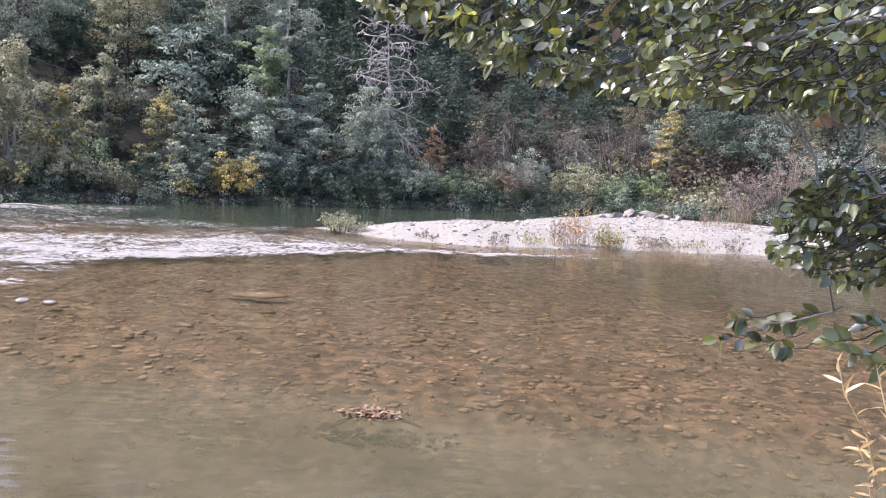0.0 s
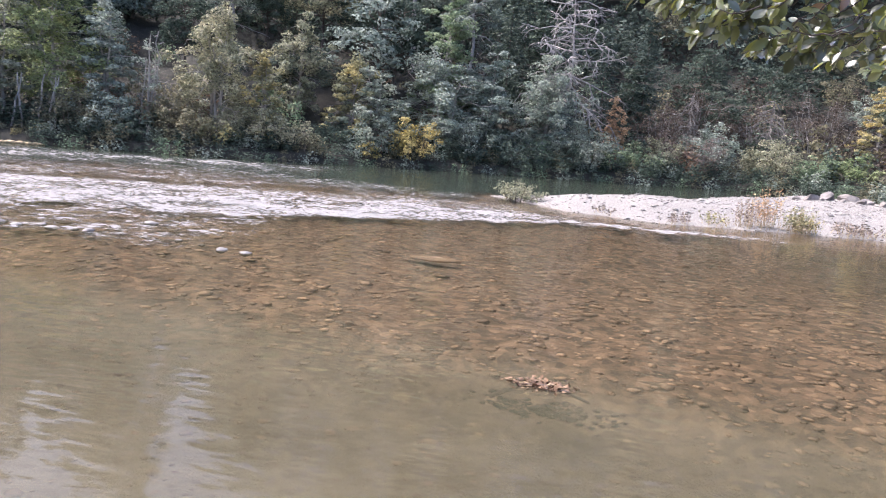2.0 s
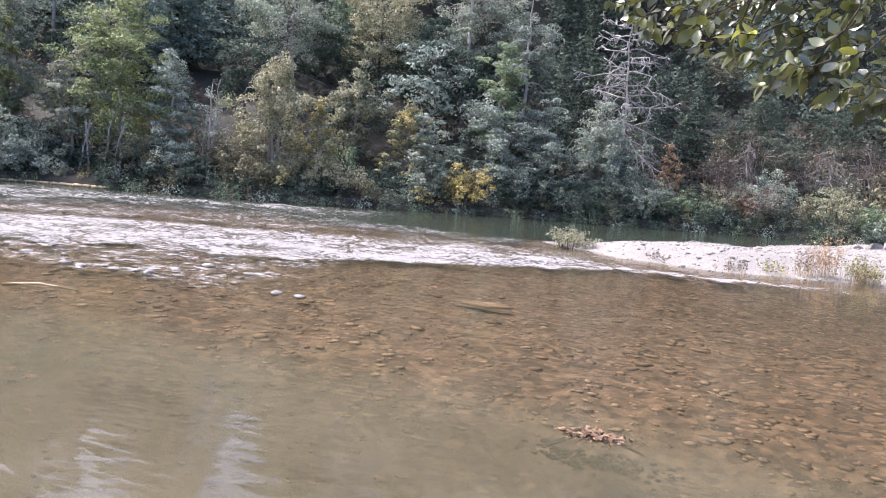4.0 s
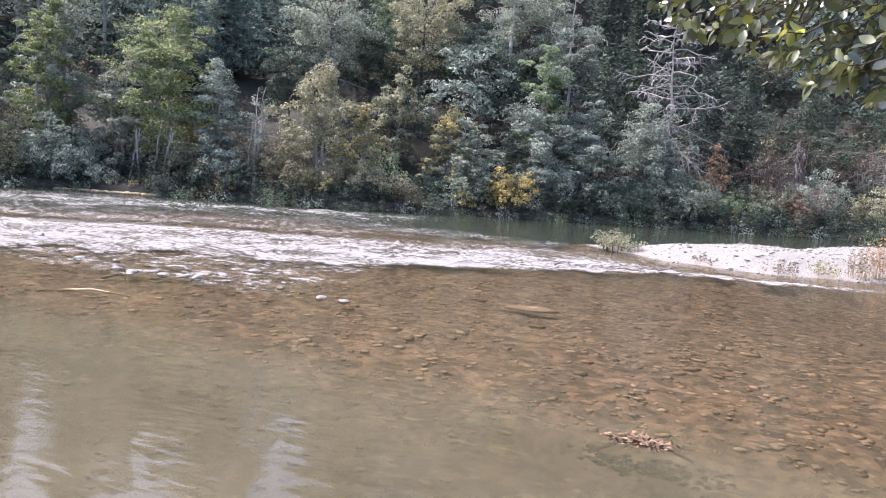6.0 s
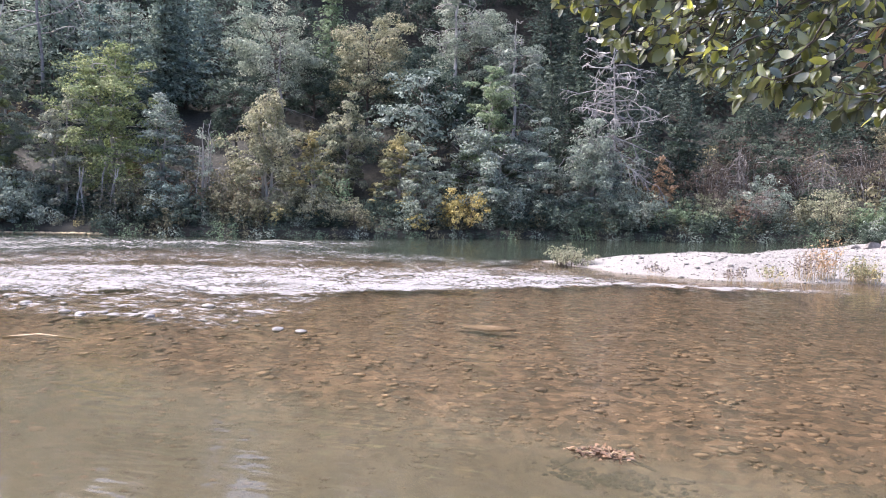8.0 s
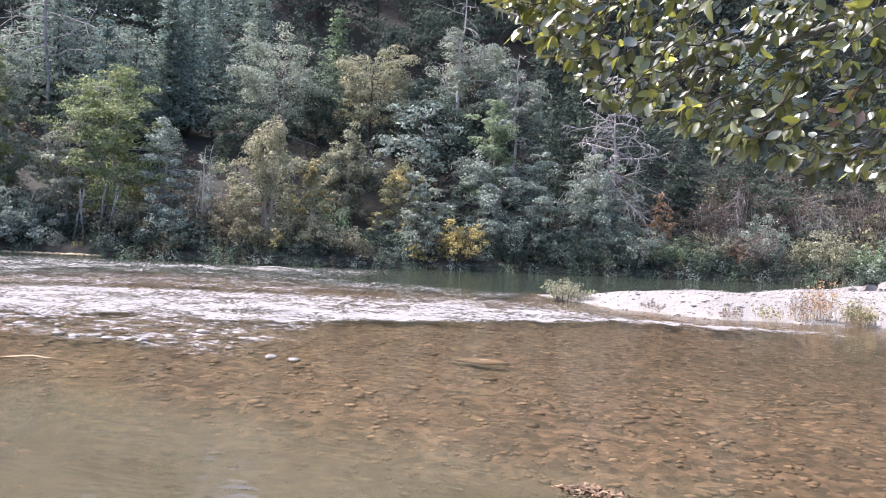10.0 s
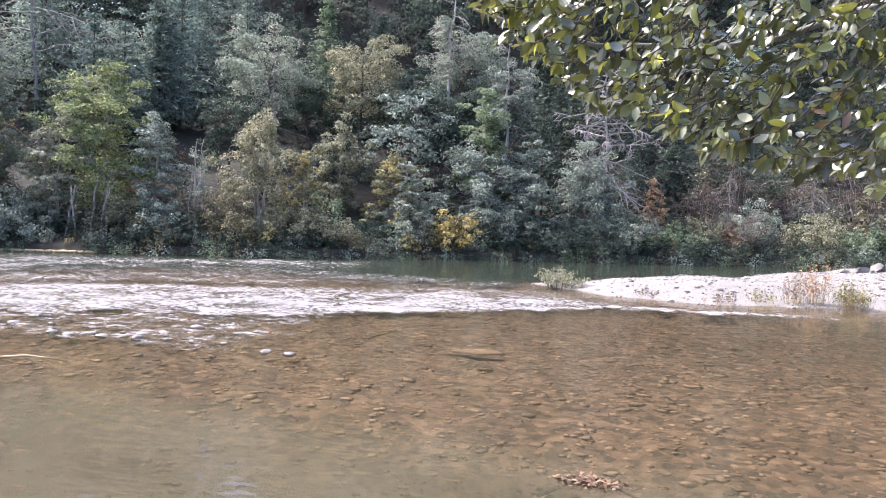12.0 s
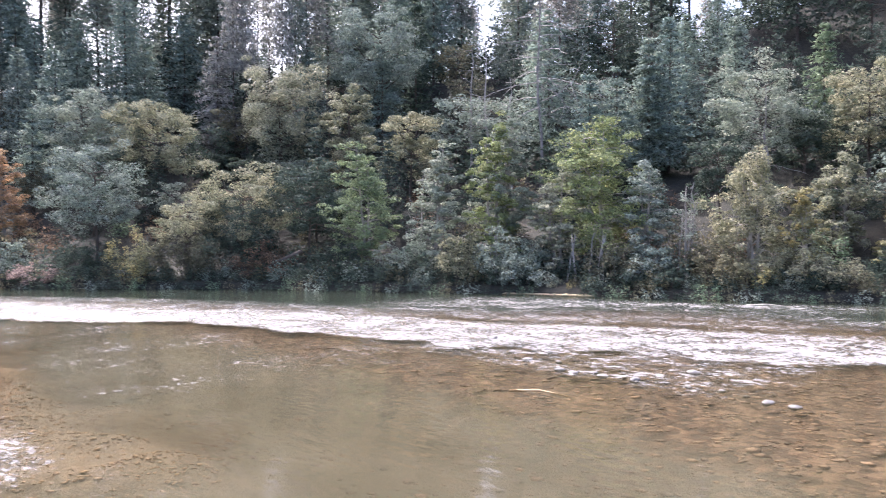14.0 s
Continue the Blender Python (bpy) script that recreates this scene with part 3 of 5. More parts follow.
def make_tree(name, style, tint, x, y, h, w, density=1.2, leaf=0.15):
    rng = next_rng()
    base = height(x, y)
    words = TINT_WORDS[tint]
    root = thing(name, x, y, base - 0.05, words + " " + {"alder": "alder with a layered crown on the river bank", "willow": "willow with drooping sprays on the river bank",
                 "oak": "broad-crowned oak on the wooded slope", "thin": "slender half-bare riverside tree with pale stems"}[style], "tree",
                 "trees on the far bank")
    wood, crown, limbs = Soup(), Soup(), []
    stems = {"alder": 2, "willow": 3, "oak": 1, "thin": 3}[style]
    tops = []
    for k in range(stems):
        a = rng.uniform(0, 2 * np.pi)
        lean = w * (0.02 if stems == 1 else 0.16)
        top = np.array([np.cos(a) * lean, np.sin(a) * lean, h * ({"oak": 0.8}.get(style, 0.97) - 0.13 * k)])
        line = bent((np.cos(a) * 0.12 * (stems > 1), np.sin(a) * 0.12 * (stems > 1), 0), top, rng, 0, 8, 0.012)
        tube(wood, line, 0.011 * h + 0.03, 0.012, 6)
        tops.append(line)
    n_limb = {"alder": 46, "willow": 38, "oak": 30, "thin": 12}[style]
    for k in range(n_limb):
        stem = tops[k % stems]
        low = {"alder": 0.05, "willow": 0.08, "oak": 0.38, "thin": 0.35}[style]
        u = low + (0.98 - low) * ((k + rng.uniform(0, 0.8)) / n_limb)
        p = stem[0] + (stem[-1] - stem[0]) * u
        a = k * 2.4 + rng.uniform(-0.5, 0.5)
        v = (u - low) / (1 - low)
        if style == "alder":
            reach = w * 0.5 * np.interp(v, (0, 0.12, 0.35, 0.7, 1), (0.7, 0.95, 1.0, 0.6, 0.1)) * rng.uniform(0.65, 1.12) + 0.1
            tip = p + (np.cos(a) * reach, np.sin(a) * reach, reach * rng.uniform(-0.15, 0.2) + reach * 0.3 * v)
            line = bent(p, tip, rng, -0.05 * reach)
        elif style == "willow":
            reach = w * 0.5 * np.sin(np.pi * (0.25 + 0.62 * v)) * rng.uniform(0.65, 1.1)
            tip = p + (np.cos(a) * reach, np.sin(a) * reach, h * (0.10 - 0.16 * (1 - v)))
            line = bent(p, tip, rng, -0.3 * reach)
        elif style == "oak":
            reach = w * 0.5 * np.sqrt(np.clip(1 - (1.15 * v - 0.3) ** 2, 0.1, 1)) * rng.uniform(0.55, 1.08)
            tip = p + (np.cos(a) * reach, np.sin(a) * reach, h * rng.uniform(0.06, 0.20))
            line = bent(p, tip, rng, 0.08 * reach, 6, 0.07)
        else:
            reach = w * 0.4 * rng.uniform(0.5, 1.1)
            tip = p + (np.cos(a) * reach, np.sin(a) * reach, reach * 0.7)
            line = bent(p, tip, rng)
        tube(wood, line, 0.004 * h + 0.008, 0.006, 4)
        limbs.append(line)
    area = h * w * 0.7
    if style == "oak":
        count = int(area * 370 * density)
        crown_from_limbs(crown, limbs, rng, count, min(0.85, 0.13 * w + 0.16), leaf, 0.5, 0.55, 0.1, 1.2, 0.4, None, 130 if leaf < 0.2 else 40)
    elif style == "thin":
        crown_from_limbs(crown, limbs, rng, int(area * 55 * density), 0.35, leaf * 0.8, 0.3)
    else:
        crown_from_limbs(crown, limbs + [t[4:] for t in tops], rng, int(area * 540 * density), 0.09 * w + 0.16, leaf, 0.22,
                         0.42 if style == "alder" else 0.7, 0.15 if style == "alder" else 0.6, 1.1 if style == "alder" else 0.5, 0.8, wood)
    wood.link("trunk", BARK_DARK if style == "oak" else BARK_GREY, root)
    crown.link("crown", leaf_material(tint), root)
    return root


def make_bush(tint, x, y, h, w, density=1.1, leaf=0.125):
    rng = next_rng()
    root = thing("bush", x, y, height(x, y) - 0.05, TINT_WORDS[tint] + " bush leaning over the river bank", "bush", "bushes on the far bank")
    stems, crown, limbs = Soup(), Soup(), []
    h = max(h, 0.7)
    for k in range(int(10 + 4 * w)):
        a, r = rng.uniform(0, 2 * np.pi), np.sqrt(rng.uniform()) * w * 0.5
        p0 = np.array([np.cos(a) * r * 0.5, np.sin(a) * r * 0.5, 0])
        tip = np.array([np.cos(a) * r, np.sin(a) * r, h * np.sqrt(max(0.08, 1 - (2 * r / w) ** 2 * 0.85)) * rng.uniform(0.7, 1.05)])
        line = bent(p0, tip, rng, -0.1, 4)
        tube(stems, line, 0.022, 0.005, 3)
        limbs.append(line)
    dry = tint in ("pink", "brown")
    crown_from_limbs(crown, limbs, rng, int(h * w * (300 if dry else 460) * density), 0.07 * w + 0.13, leaf * (0.85 if dry else 1), 0.2, 0.6, 0.3, 0.8, 0.6, stems if density > 0.9 else None, 26)
    stems.link("stem", BARK_DEAD if dry else BARK_DARK, root)
    crown.link("crown", leaf_material(tint), root)
    return root


def make_conifer(tint, x, y, h, w, bare=0.12, density=1.0, needle=0.34):
    rng = next_rng()
    root = thing("conifer_tree", x, y, height(x, y) - 0.1, TINT_WORDS[tint] + " conifer with drooping boughs on the slope", "tree", "trees on the far bank")
    wood, crown = Soup(), Soup()
    trunk = bent((0, 0, 0), (rng.normal() * 0.1, rng.normal() * 0.1, h), rng, 0, 8, 0.002)
    tube(wood, trunk, 0.007 * h + 0.04, 0.015, 6)
    whorls = int(h * 1.9)
    for k in range(whorls):
        v = (k + rng.uniform(0, 0.7)) / whorls
        z = h * (bare + (0.99 - bare) * v)
        for b in range(6):
            a = b * 1.05 + k * 0.6 + rng.uniform(-0.3, 0.3)
            reach = w * 0.5 * (1 - v) ** 0.75 * rng.uniform(0.6, 1.12) + 0.12
            tip = np.array([np.cos(a) * reach, np.sin(a) * reach, z - 0.22 * reach + 0.1 * v])
            line = bent((0, 0, z), tip, rng, -0.08 * reach, 5, 0.02)
            if reach > 0.5 and needle < 0.4:
                tube(wood, line, 0.02, 0.005, 3)
            m = int(22 * reach * density) + 6
            u = rng.uniform(0.2, 1.02, m)
            c = line[0] + (line[-1] - line[0]) * u[:, None]
            c = c + rng.normal(size=c.shape) * (0.16 + 0.06 * reach, 0.16 + 0.06 * reach, 0.07)
            c[:, 2] += 0.08 * reach * np.sin(np.pi * u)
            leaf_cards(crown, c, needle, needle * 0.3, rng, 0.3, 1.3, unit(tip * (1, 1, 0)) * 0.9)
    wood.link("trunk", BARK_DARK, root)
    crown.link("crown", leaf_material(tint), root)
    return root


for tint, x, y, h, w in (
        ("grey", -34.5, 34.8, 8.5, 3.9),
        ("pale", -29.8, 33.9, 5.8, 3.1),
        ("lime", -28.7, 36.4, 8.3, 5.8),
        ("grey", -25.8, 36.8, 5.6, 2.8),
        ("gold2", -18.4, 39.3, 4.7, 2.0),
        ("gold2", -14.9, 42.2, 4.7, 3.1),
        ("grey", -13.5, 42.2, 4.2, 2.8),
        ("green", -11.0, 46.8, 7.7, 4.0),
        ("grey", -10.2, 44.9, 5.4, 5.5),
        ("grey", -8.2, 46.4, 5.6, 3.6),
        ("grey", -4.8, 47.6, 3.1, 3.0),
        ("lime", -34.1, 33.2, 8.7, 3.1),
        ("grey", -36.4, 30.9, 7.5, 3.3),
        ("green", -40.2, 28.7, 7.7, 4.3),
        ("rust", -63.4, 14.3, 6.8, 3.6),
        ("gold2", 14.3, 53.0, 5.2, 2.9),):
    make_tree("alder_tree", "alder", tint, x, y, h, w)
for tint, x, y, h, w in (
        ("grey", -23.1, 36.1, 4.9, 1.8),):
    make_tree("slender_tree", "thin", tint, x, y, h, w)
for tint, x, y, h, w in (
        ("olive", -20.6, 38.3, 6.0, 3.9),
        ("olive", -18.3, 42.8, 5.1, 3.1),
        ("grey", -5.0, 47.9, 5.2, 4.4),):
    make_tree("willow_tree", "willow", tint, x, y, h, w)
for tint, x, y, h, w in (
        ("rust", -0.9, 50.0, 3.9, 1.7),
        ("grey", -3.2, 47.4, 2.9, 3.6),
        ("olive", 1.7, 50.3, 2.1, 3.9),
        ("gold2", -49.6, 18.0, 3.0, 3.2),
        ("rose", -53.6, 13.4, 1.3, 3.0),
        ("grey", -56.4, 12.7, 2.4, 3.2),
        ("grey", -36.9, 29.1, 2.5, 3.6),
        ("dark", -40.3, 26.7, 2.0, 3.4),
        ("rustdark", -44.6, 24.2, 2.0, 3.9),
        ("grey", -31.0, 32.5, 1.8, 3.4),
        ("dark", -25.4, 34.8, 1.6, 3.0),
        ("olivedark", -21.9, 36.6, 2.2, 3.0),
        ("gold2", -19.8, 36.8, 1.5, 2.2),
        ("olive", -16.7, 39.0, 1.4, 3.0),
        ("olivedark", -18.4, 38.8, 1.3, 2.7),
        ("dark", -14.8, 40.8, 1.6, 2.7),
        ("gold", -13.0, 40.2, 0.9, 1.1),
        ("gold", -11.0, 41.7, 2.5, 2.7),):
    make_bush(tint, x, y, h, w)
for tint, x, y, h, w in (
        ("grey", -30.4, 31.8, 1.1, 3.7),
        ("olivedark", -25.9, 34.2, 1.9, 3.6),
        ("grey", -24.6, 34.9, 2.2, 3.3),
        ("dark", -23.3, 34.6, 1.1, 2.6),
        ("olivedark", -21.1, 35.9, 2.1, 3.2),
        ("olive", -18.0, 38.5, 2.1, 3.5),
        ("grey", -13.1, 41.4, 2.3, 3.3),
        ("grey", -8.8, 44.3, 2.7, 3.8),
        ("grey", -2.3, 47.2, 2.4, 3.6),
        ("olivedark", -47.8, 20.6, 3.2, 4.3),
        ("dark", -46.5, 23.3, 5.4, 4.7),
        ("olive", -33.6, 30.1, 3.3, 3.1),
        ("dark", -53.2, 16.0, 2.0, 4.2),
        ("grey", -31.1, 31.5, 3.0, 3.4),
        ("dark", -8.7, 44.0, 1.1, 2.8),
        ("dark", -6.4, 45.1, 1.4, 3.5),
        ("dark", -3.8, 46.4, 1.4, 3.6),
        ("green", -1.4, 47.9, 1.3, 3.3),
        ("green", 0.9, 49.0, 1.6, 3.1),
        ("pink", 3.6, 50.8, 2.8, 3.9),
        ("grey", 4.7, 51.8, 2.9, 4.0),
        ("pink", 2.7, 51.3, 1.7, 3.2),
        ("olive", 8.5, 51.6, 2.4, 4.0),
        ("green", 10.8, 51.2, 1.6, 2.9),
        ("lime", 12.9, 50.5, 1.8, 2.9),
        ("pale", 14.9, 46.8, 1.5, 2.2),
        ("pink", 16.7, 45.8, 2.9, 2.4),
        ("pink", 19.2, 46.2, 3.7, 4.2),
        ("grey", 22.6, 46.6, 4.0, 5.4),
        ("brown", 8.1, 56.3, 2.5, 4.8),
        ("brown", 3.8, 54.2, 4.6, 4.2),
        ("brown", 1.7, 52.2, 3.7, 3.6),):
    make_bush(tint, x, y, h, w)
for tint, x, y, h, w in (
        ("brown", 11.5, 55.7, 4.0, 4.8),):
    make_bush(tint, x, y, h, w)
for tint, x, y, h, w in (
        ("dark", -44.5, 27.2, 6.6, 4.7),
        ("olive", -47.6, 24.2, 6.8, 5.2),
        ("olive", -49.3, 21.2, 4.8, 4.1),
        ("grey", -54.4, 17.4, 8.0, 6.0),
        ("dark", 18.2, 52.6, 4.0, 7.4),
        ("pale", -57.5, 32.7, 10.9, 8.3),
        ("olive", -51.1, 34.9, 9.2, 3.9),
        ("olive", -60.6, 23.9, 9.1, 5.9),
        ("olive", -45.4, 36.3, 7.8, 4.4),
        ("grey", -67.2, 20.6, 9.5, 5.4),
        ("grey", -55.7, 41.0, 14.1, 7.2),
        ("grey", -24.5, 46.3, 9.0, 5.5),
        ("olive", -19.7, 49.7, 9.3, 5.2),
        ("dark", -14.2, 48.1, 7.4, 4.5),
        ("grey", -14.6, 56.6, 9.8, 6.5),
        ("grey", -10.7, 54.0, 8.4, 3.8),
        ("dark", -17.1, 52.5, 7.7, 3.8),
        ("dark", -25.2, 43.0, 5.4, 3.1),):
    make_tree("oak_tree", "oak", tint, x, y, h, w)
for tint, x, y, h, w in (
        ("dark", -22.8, 48.5, 6.3, 3.4),):
    make_tree("oak_tree", "oak", tint, x, y, h, w)
for tint, x, y, h, w in (
        ("hazy_teal", -67.5, 17.0, 8.2, 4.4),
        ("faded", -66.4, 31.5, 11.6, 5.4),
        ("hazy_teal", -74.6, 26.6, 17.5, 6.1),
        ("hazy_teal", -33.2, 47.5, 10.1, 5.6),
        ("hazy_teal", -34.1, 45.0, 8.8, 4.3),
        ("hazy_teal", -35.8, 44.3, 8.3, 4.4),
        ("hazy_teal", -33.3, 47.5, 8.5, 4.8),
        ("green", -25.2, 56.6, 9.6, 4.7),
        ("dark", -6.0, 51.7, 7.2, 3.6),
        ("dark", -33.9, 39.5, 5.1, 3.3),
        ("dark", 4.5, 60.1, 5.1, 7.6),
        ("dark", -0.2, 54.6, 4.3, 4.2),
        ("dark", 12.0, 64.8, 5.9, 7.3),):
    make_conifer(tint, x, y, h, w)


SKY_GAPS = ((30.2, 2.0, 20.0), (39.0, 2.2, 19.5), (46.3, 1.4, 15.0), (60.5, 2.4, 13.0))  # bearing, half width, height of the saddle, in degrees


def tallest(x, y, ground_z):
    """How high a tree may grow here and still leave the gaps in the skyline open."""
    bearing = math.degrees(math.atan2(-x, y))
    caps = [math.tan(radians(rise)) * math.hypot(x, y) + 3.1 - ground_z for g, half, rise in SKY_GAPS if abs(bearing - g) < half]
    return min(caps + [99.0])


def thicket(template, spots, rng, lo, hi, tall=8.0):
    """Copies of one plant, each turned and sized by itself, at spots on the slope."""
    for x, y in spots:
        k = min(rng.uniform(lo, hi), tallest(x, y, height(x, y)) / tall)
        if k < 0.3:
            continue
        copy_thing(template, pose(x, y, height(x, y) - 0.08, 0, 0, rng.uniform(0, 360)) @ Matrix.Diagonal((k * rng.uniform(0.9, 1.15), k * rng.uniform(0.9, 1.15), k, 1)))


rng = np.random.default_rng(41)
# forest on the slope, row behind row
spots = []
tries = rng.uniform((-125, -20), (75, 135), (9000, 2))
ahead = beyond_shore(tries[:, 0], tries[:, 1])
for (x, y), s in zip(tries, ahead):
    if 5.5 < s < (50 if x > -45 else 60) and math.hypot(x, y) < 125 and -0.64 * y < -x < 10 * y and all((x - p) ** 2 + (y - q) ** 2 > (2.4 + (0.07 if x > -45 else 0.035) * s) ** 2 for p, q, _ in spots):
        spots.append((x, y, s))
low = [p for p in spots if p[2] < 16]
high = [p for p in spots if p[2] >= 16]
# fill trees; their two darkest tints stand in for shade between crowns
oaks = [make_tree("oak_tree", "oak", t, x, y, 7.5, 5.0, 0.26, 0.23) for t, (x, y, _) in zip(("shade_green", "olivedark", "dark", "grey"), low[:4])]
firs = [make_conifer(t, x, y, 13.0, 6.2, 0.1, 0.29, 0.5) for t, (x, y, _) in zip(("shade_green", "dark", "dark", "shade_green"), high[:4])]
# conifers for the left slope and ridge, haze painted in by paler tints
hazy = [make_conifer(t, x, y, 13.0, 7.2, 0.14, 0.4, 0.46) for t, (x, y, _) in zip(("hazy_teal", "grey", "hazy_teal"), high[6:9])]
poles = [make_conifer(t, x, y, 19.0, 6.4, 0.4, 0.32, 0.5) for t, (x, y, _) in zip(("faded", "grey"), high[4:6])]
for k, (x, y, s) in enumerate(low[4:]):
    if rng.uniform() < 0.75:
        shady = -27 < x < 2  # the hollow behind the waterside trees, its shade put into darker foliage
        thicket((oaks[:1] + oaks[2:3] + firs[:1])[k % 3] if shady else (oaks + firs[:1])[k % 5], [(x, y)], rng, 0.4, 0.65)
for k, (x, y, s) in enumerate(high[9:]):
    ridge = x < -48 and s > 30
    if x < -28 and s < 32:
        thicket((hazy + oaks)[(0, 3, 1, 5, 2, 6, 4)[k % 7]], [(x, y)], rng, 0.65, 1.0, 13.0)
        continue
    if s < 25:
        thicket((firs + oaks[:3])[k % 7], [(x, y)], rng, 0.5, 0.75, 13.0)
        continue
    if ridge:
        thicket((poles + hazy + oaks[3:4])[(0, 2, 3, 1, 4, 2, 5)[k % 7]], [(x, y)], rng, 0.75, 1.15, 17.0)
    else:
        thicket((firs + oaks[:3])[k % 7], [(x, y)], rng, 0.85, 1.35, 13.0)
# tall old conifers along the skyline, with gaps of sky between them; leftward in haze-paled tints
yaw = -32.0
while yaw < 84:
    if min(abs(yaw - g) - half for g, half, _ in SKY_GAPS) > 0.6:
        d = 92 + rng.uniform(-6, 8)
        x, y, k = -d * math.sin(radians(yaw)), d * math.cos(radians(yaw)), rng.uniform(1.8, 2.2)
        wide = rng.uniform(1.2, 1.6)
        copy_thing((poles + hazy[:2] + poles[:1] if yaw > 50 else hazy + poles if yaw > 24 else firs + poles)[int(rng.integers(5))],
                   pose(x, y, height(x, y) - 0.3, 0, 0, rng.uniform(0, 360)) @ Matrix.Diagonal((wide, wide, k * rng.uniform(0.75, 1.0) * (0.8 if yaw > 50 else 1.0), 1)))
    elif yaw > 50:  # bare-stemmed poles standing against the sky
        d = 80 + rng.uniform(-6, 8)
        x, y = -d * math.sin(radians(yaw)), d * math.cos(radians(yaw))
        copy_thing(poles[int(rng.integers(2))], pose(x, y, height(x, y) - 0.3, 0, 0, rng.uniform(0, 360)) @ Matrix.Diagonal((0.5, 0.5, 1.15, 1)))
    yaw += rng.uniform(1.2, 2.0) if yaw < 50 else rng.uniform(0.5, 1.0) if 57 < yaw < 64 else rng.uniform(1.3, 2.4)
# understorey close behind the waterline and up the slope; upslope tints carry painted shade
tries = rng.uniform((-90, 5), (45, 95), (9000, 2))
ahead = beyond_shore(tries[:, 0], tries[:, 1])
under = []
for (x, y), s in zip(tries, ahead):
    if -0.1 < s < 58 and x < 0.64 * y and all((x - p) ** 2 + (y - q) ** 2 > (1.35 + 0.10 * s) ** 2 for p, q, _ in under):
        under.append((x, y, s))


class Undergrowth:
    """Low growth of one tint, too thick to count, gathered into one mesh."""

    def __init__(self, tint, leaf, rng):
        self.tint, self.all, soup = tint, Soup(), Soup()
        for _ in range(20):
            a, r = rng.uniform(0, 2 * np.pi), np.sqrt(rng.uniform()) * 1.3
            top = 2.0 * np.sqrt(max(0.08, 1 - (r / 1.3) ** 2 * 0.85)) * rng.uniform(0.55, 1.05)
            for u in (1.0, 0.6, 0.25):
                c = np.array([np.cos(a) * r, np.sin(a) * r, top * u])
                at_leaf, face = clump(rng, c, 0.38, 8, 0.6)
                leaf_cards(soup, at_leaf, leaf, leaf * 0.5, rng, 0.3, 1.2, unit(c * (1, 1, 0) + 0.01) * 0.6, face)
        self.v, self.f = np.concatenate(soup.v), np.array(soup.f)

    def plant(self, x, y, rng, lo, hi):
        k, t = rng.uniform(lo, hi), rng.uniform(0, 2 * np.pi)
        c, s = np.cos(t) * k, np.sin(t) * k
        v = self.v
        self.all.add(np.stack([v[:, 0] * c - v[:, 1] * s + x, v[:, 0] * s + v[:, 1] * c + y, v[:, 2] * k + height(x, y) - 0.08], 1), self.f)

    def close(self):
        if self.all.n:
            tagged(self.all.link("undergrowth", leaf_material(self.tint)), TINT_WORDS[self.tint] + " brambles and low growth on the far bank", "undergrowth", kind="stuff")


growth = {t: Undergrowth(t, 0.21, rng) for t in ("shade_green", "dark", "grey", "olivedark", "green", "rustdark", "brown", "pink", "gold2", "pale")}
for k, (x, y, s) in enumerate(under):
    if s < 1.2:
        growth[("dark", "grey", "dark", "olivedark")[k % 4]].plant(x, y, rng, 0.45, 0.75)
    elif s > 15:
        growth[("shade_green", "shade_green", "dark", "shade_green")[k % 4]].plant(x, y, rng, 1.3, 2.1 + 0.02 * s)
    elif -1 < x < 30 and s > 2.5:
        growth[("brown", "dark", "olivedark", "shade_green", "brown")[k % 5]].plant(x, y, rng, 0.8, 1.4)
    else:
        growth[("shade_green", "dark", "olivedark", "shade_green", "green", "rustdark", "shade_green")[k % 7]].plant(x, y, rng, 0.6, 1.1)
# leafy fringe hanging over the far waterline
run = np.cumsum(np.r_[0, np.hypot(*np.diff(SHORE, axis=0).T)])
step, k = run[2] + 12, 0
while step < run[12]:
    x, y = np.interp(step, run, SHORE[:, 0]), np.interp(step, run, SHORE[:, 1])
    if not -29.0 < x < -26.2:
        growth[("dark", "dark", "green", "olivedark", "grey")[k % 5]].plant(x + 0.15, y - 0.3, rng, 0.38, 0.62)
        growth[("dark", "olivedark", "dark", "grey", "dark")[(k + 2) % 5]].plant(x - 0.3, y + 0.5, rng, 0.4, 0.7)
    else:
        growth[("gold2", "pale")[k % 2]].plant(x, y + 0.2, rng, 0.16, 0.24)
        growth[("olivedark", "gold2", "pale")[k % 3]].plant(x - 0.2, y + 0.8, rng, 0.25, 0.4)
        growth["dark"].plant(x - 0.2, y + 1.6, rng, 0.5, 0.7)
    step, k = step + rng.uniform(0.7, 1.2), k + 1
for g in growth.values():
    g.close()


# ---- bare and dead trees ----
def fork(rng, start, way, length, depth, out, droop=0.0):
    """Crooked bare branches, gathered as lines with their thickness."""
    p, d = np.array(start, float), unit(np.asarray(way, float))
    pts = [p.copy()]
    for _ in range(5):
        d = unit(d + rng.normal(size=3) * 0.16 + (0, 0, -droop))
        p = p + d * length / 5
        pts.append(p.copy())
    out.append((np.array(pts), depth))
    if depth > 0:
        for k in range(3 if depth > 1 else 4):
            i = rng.integers(1, 6)
            side = unit(np.cross(d, rng.normal(size=3)))
            fork(rng, pts[i], unit(d * 0.7 + side * 0.8), length * rng.uniform(0.35, 0.6), depth - 1, out, droop)


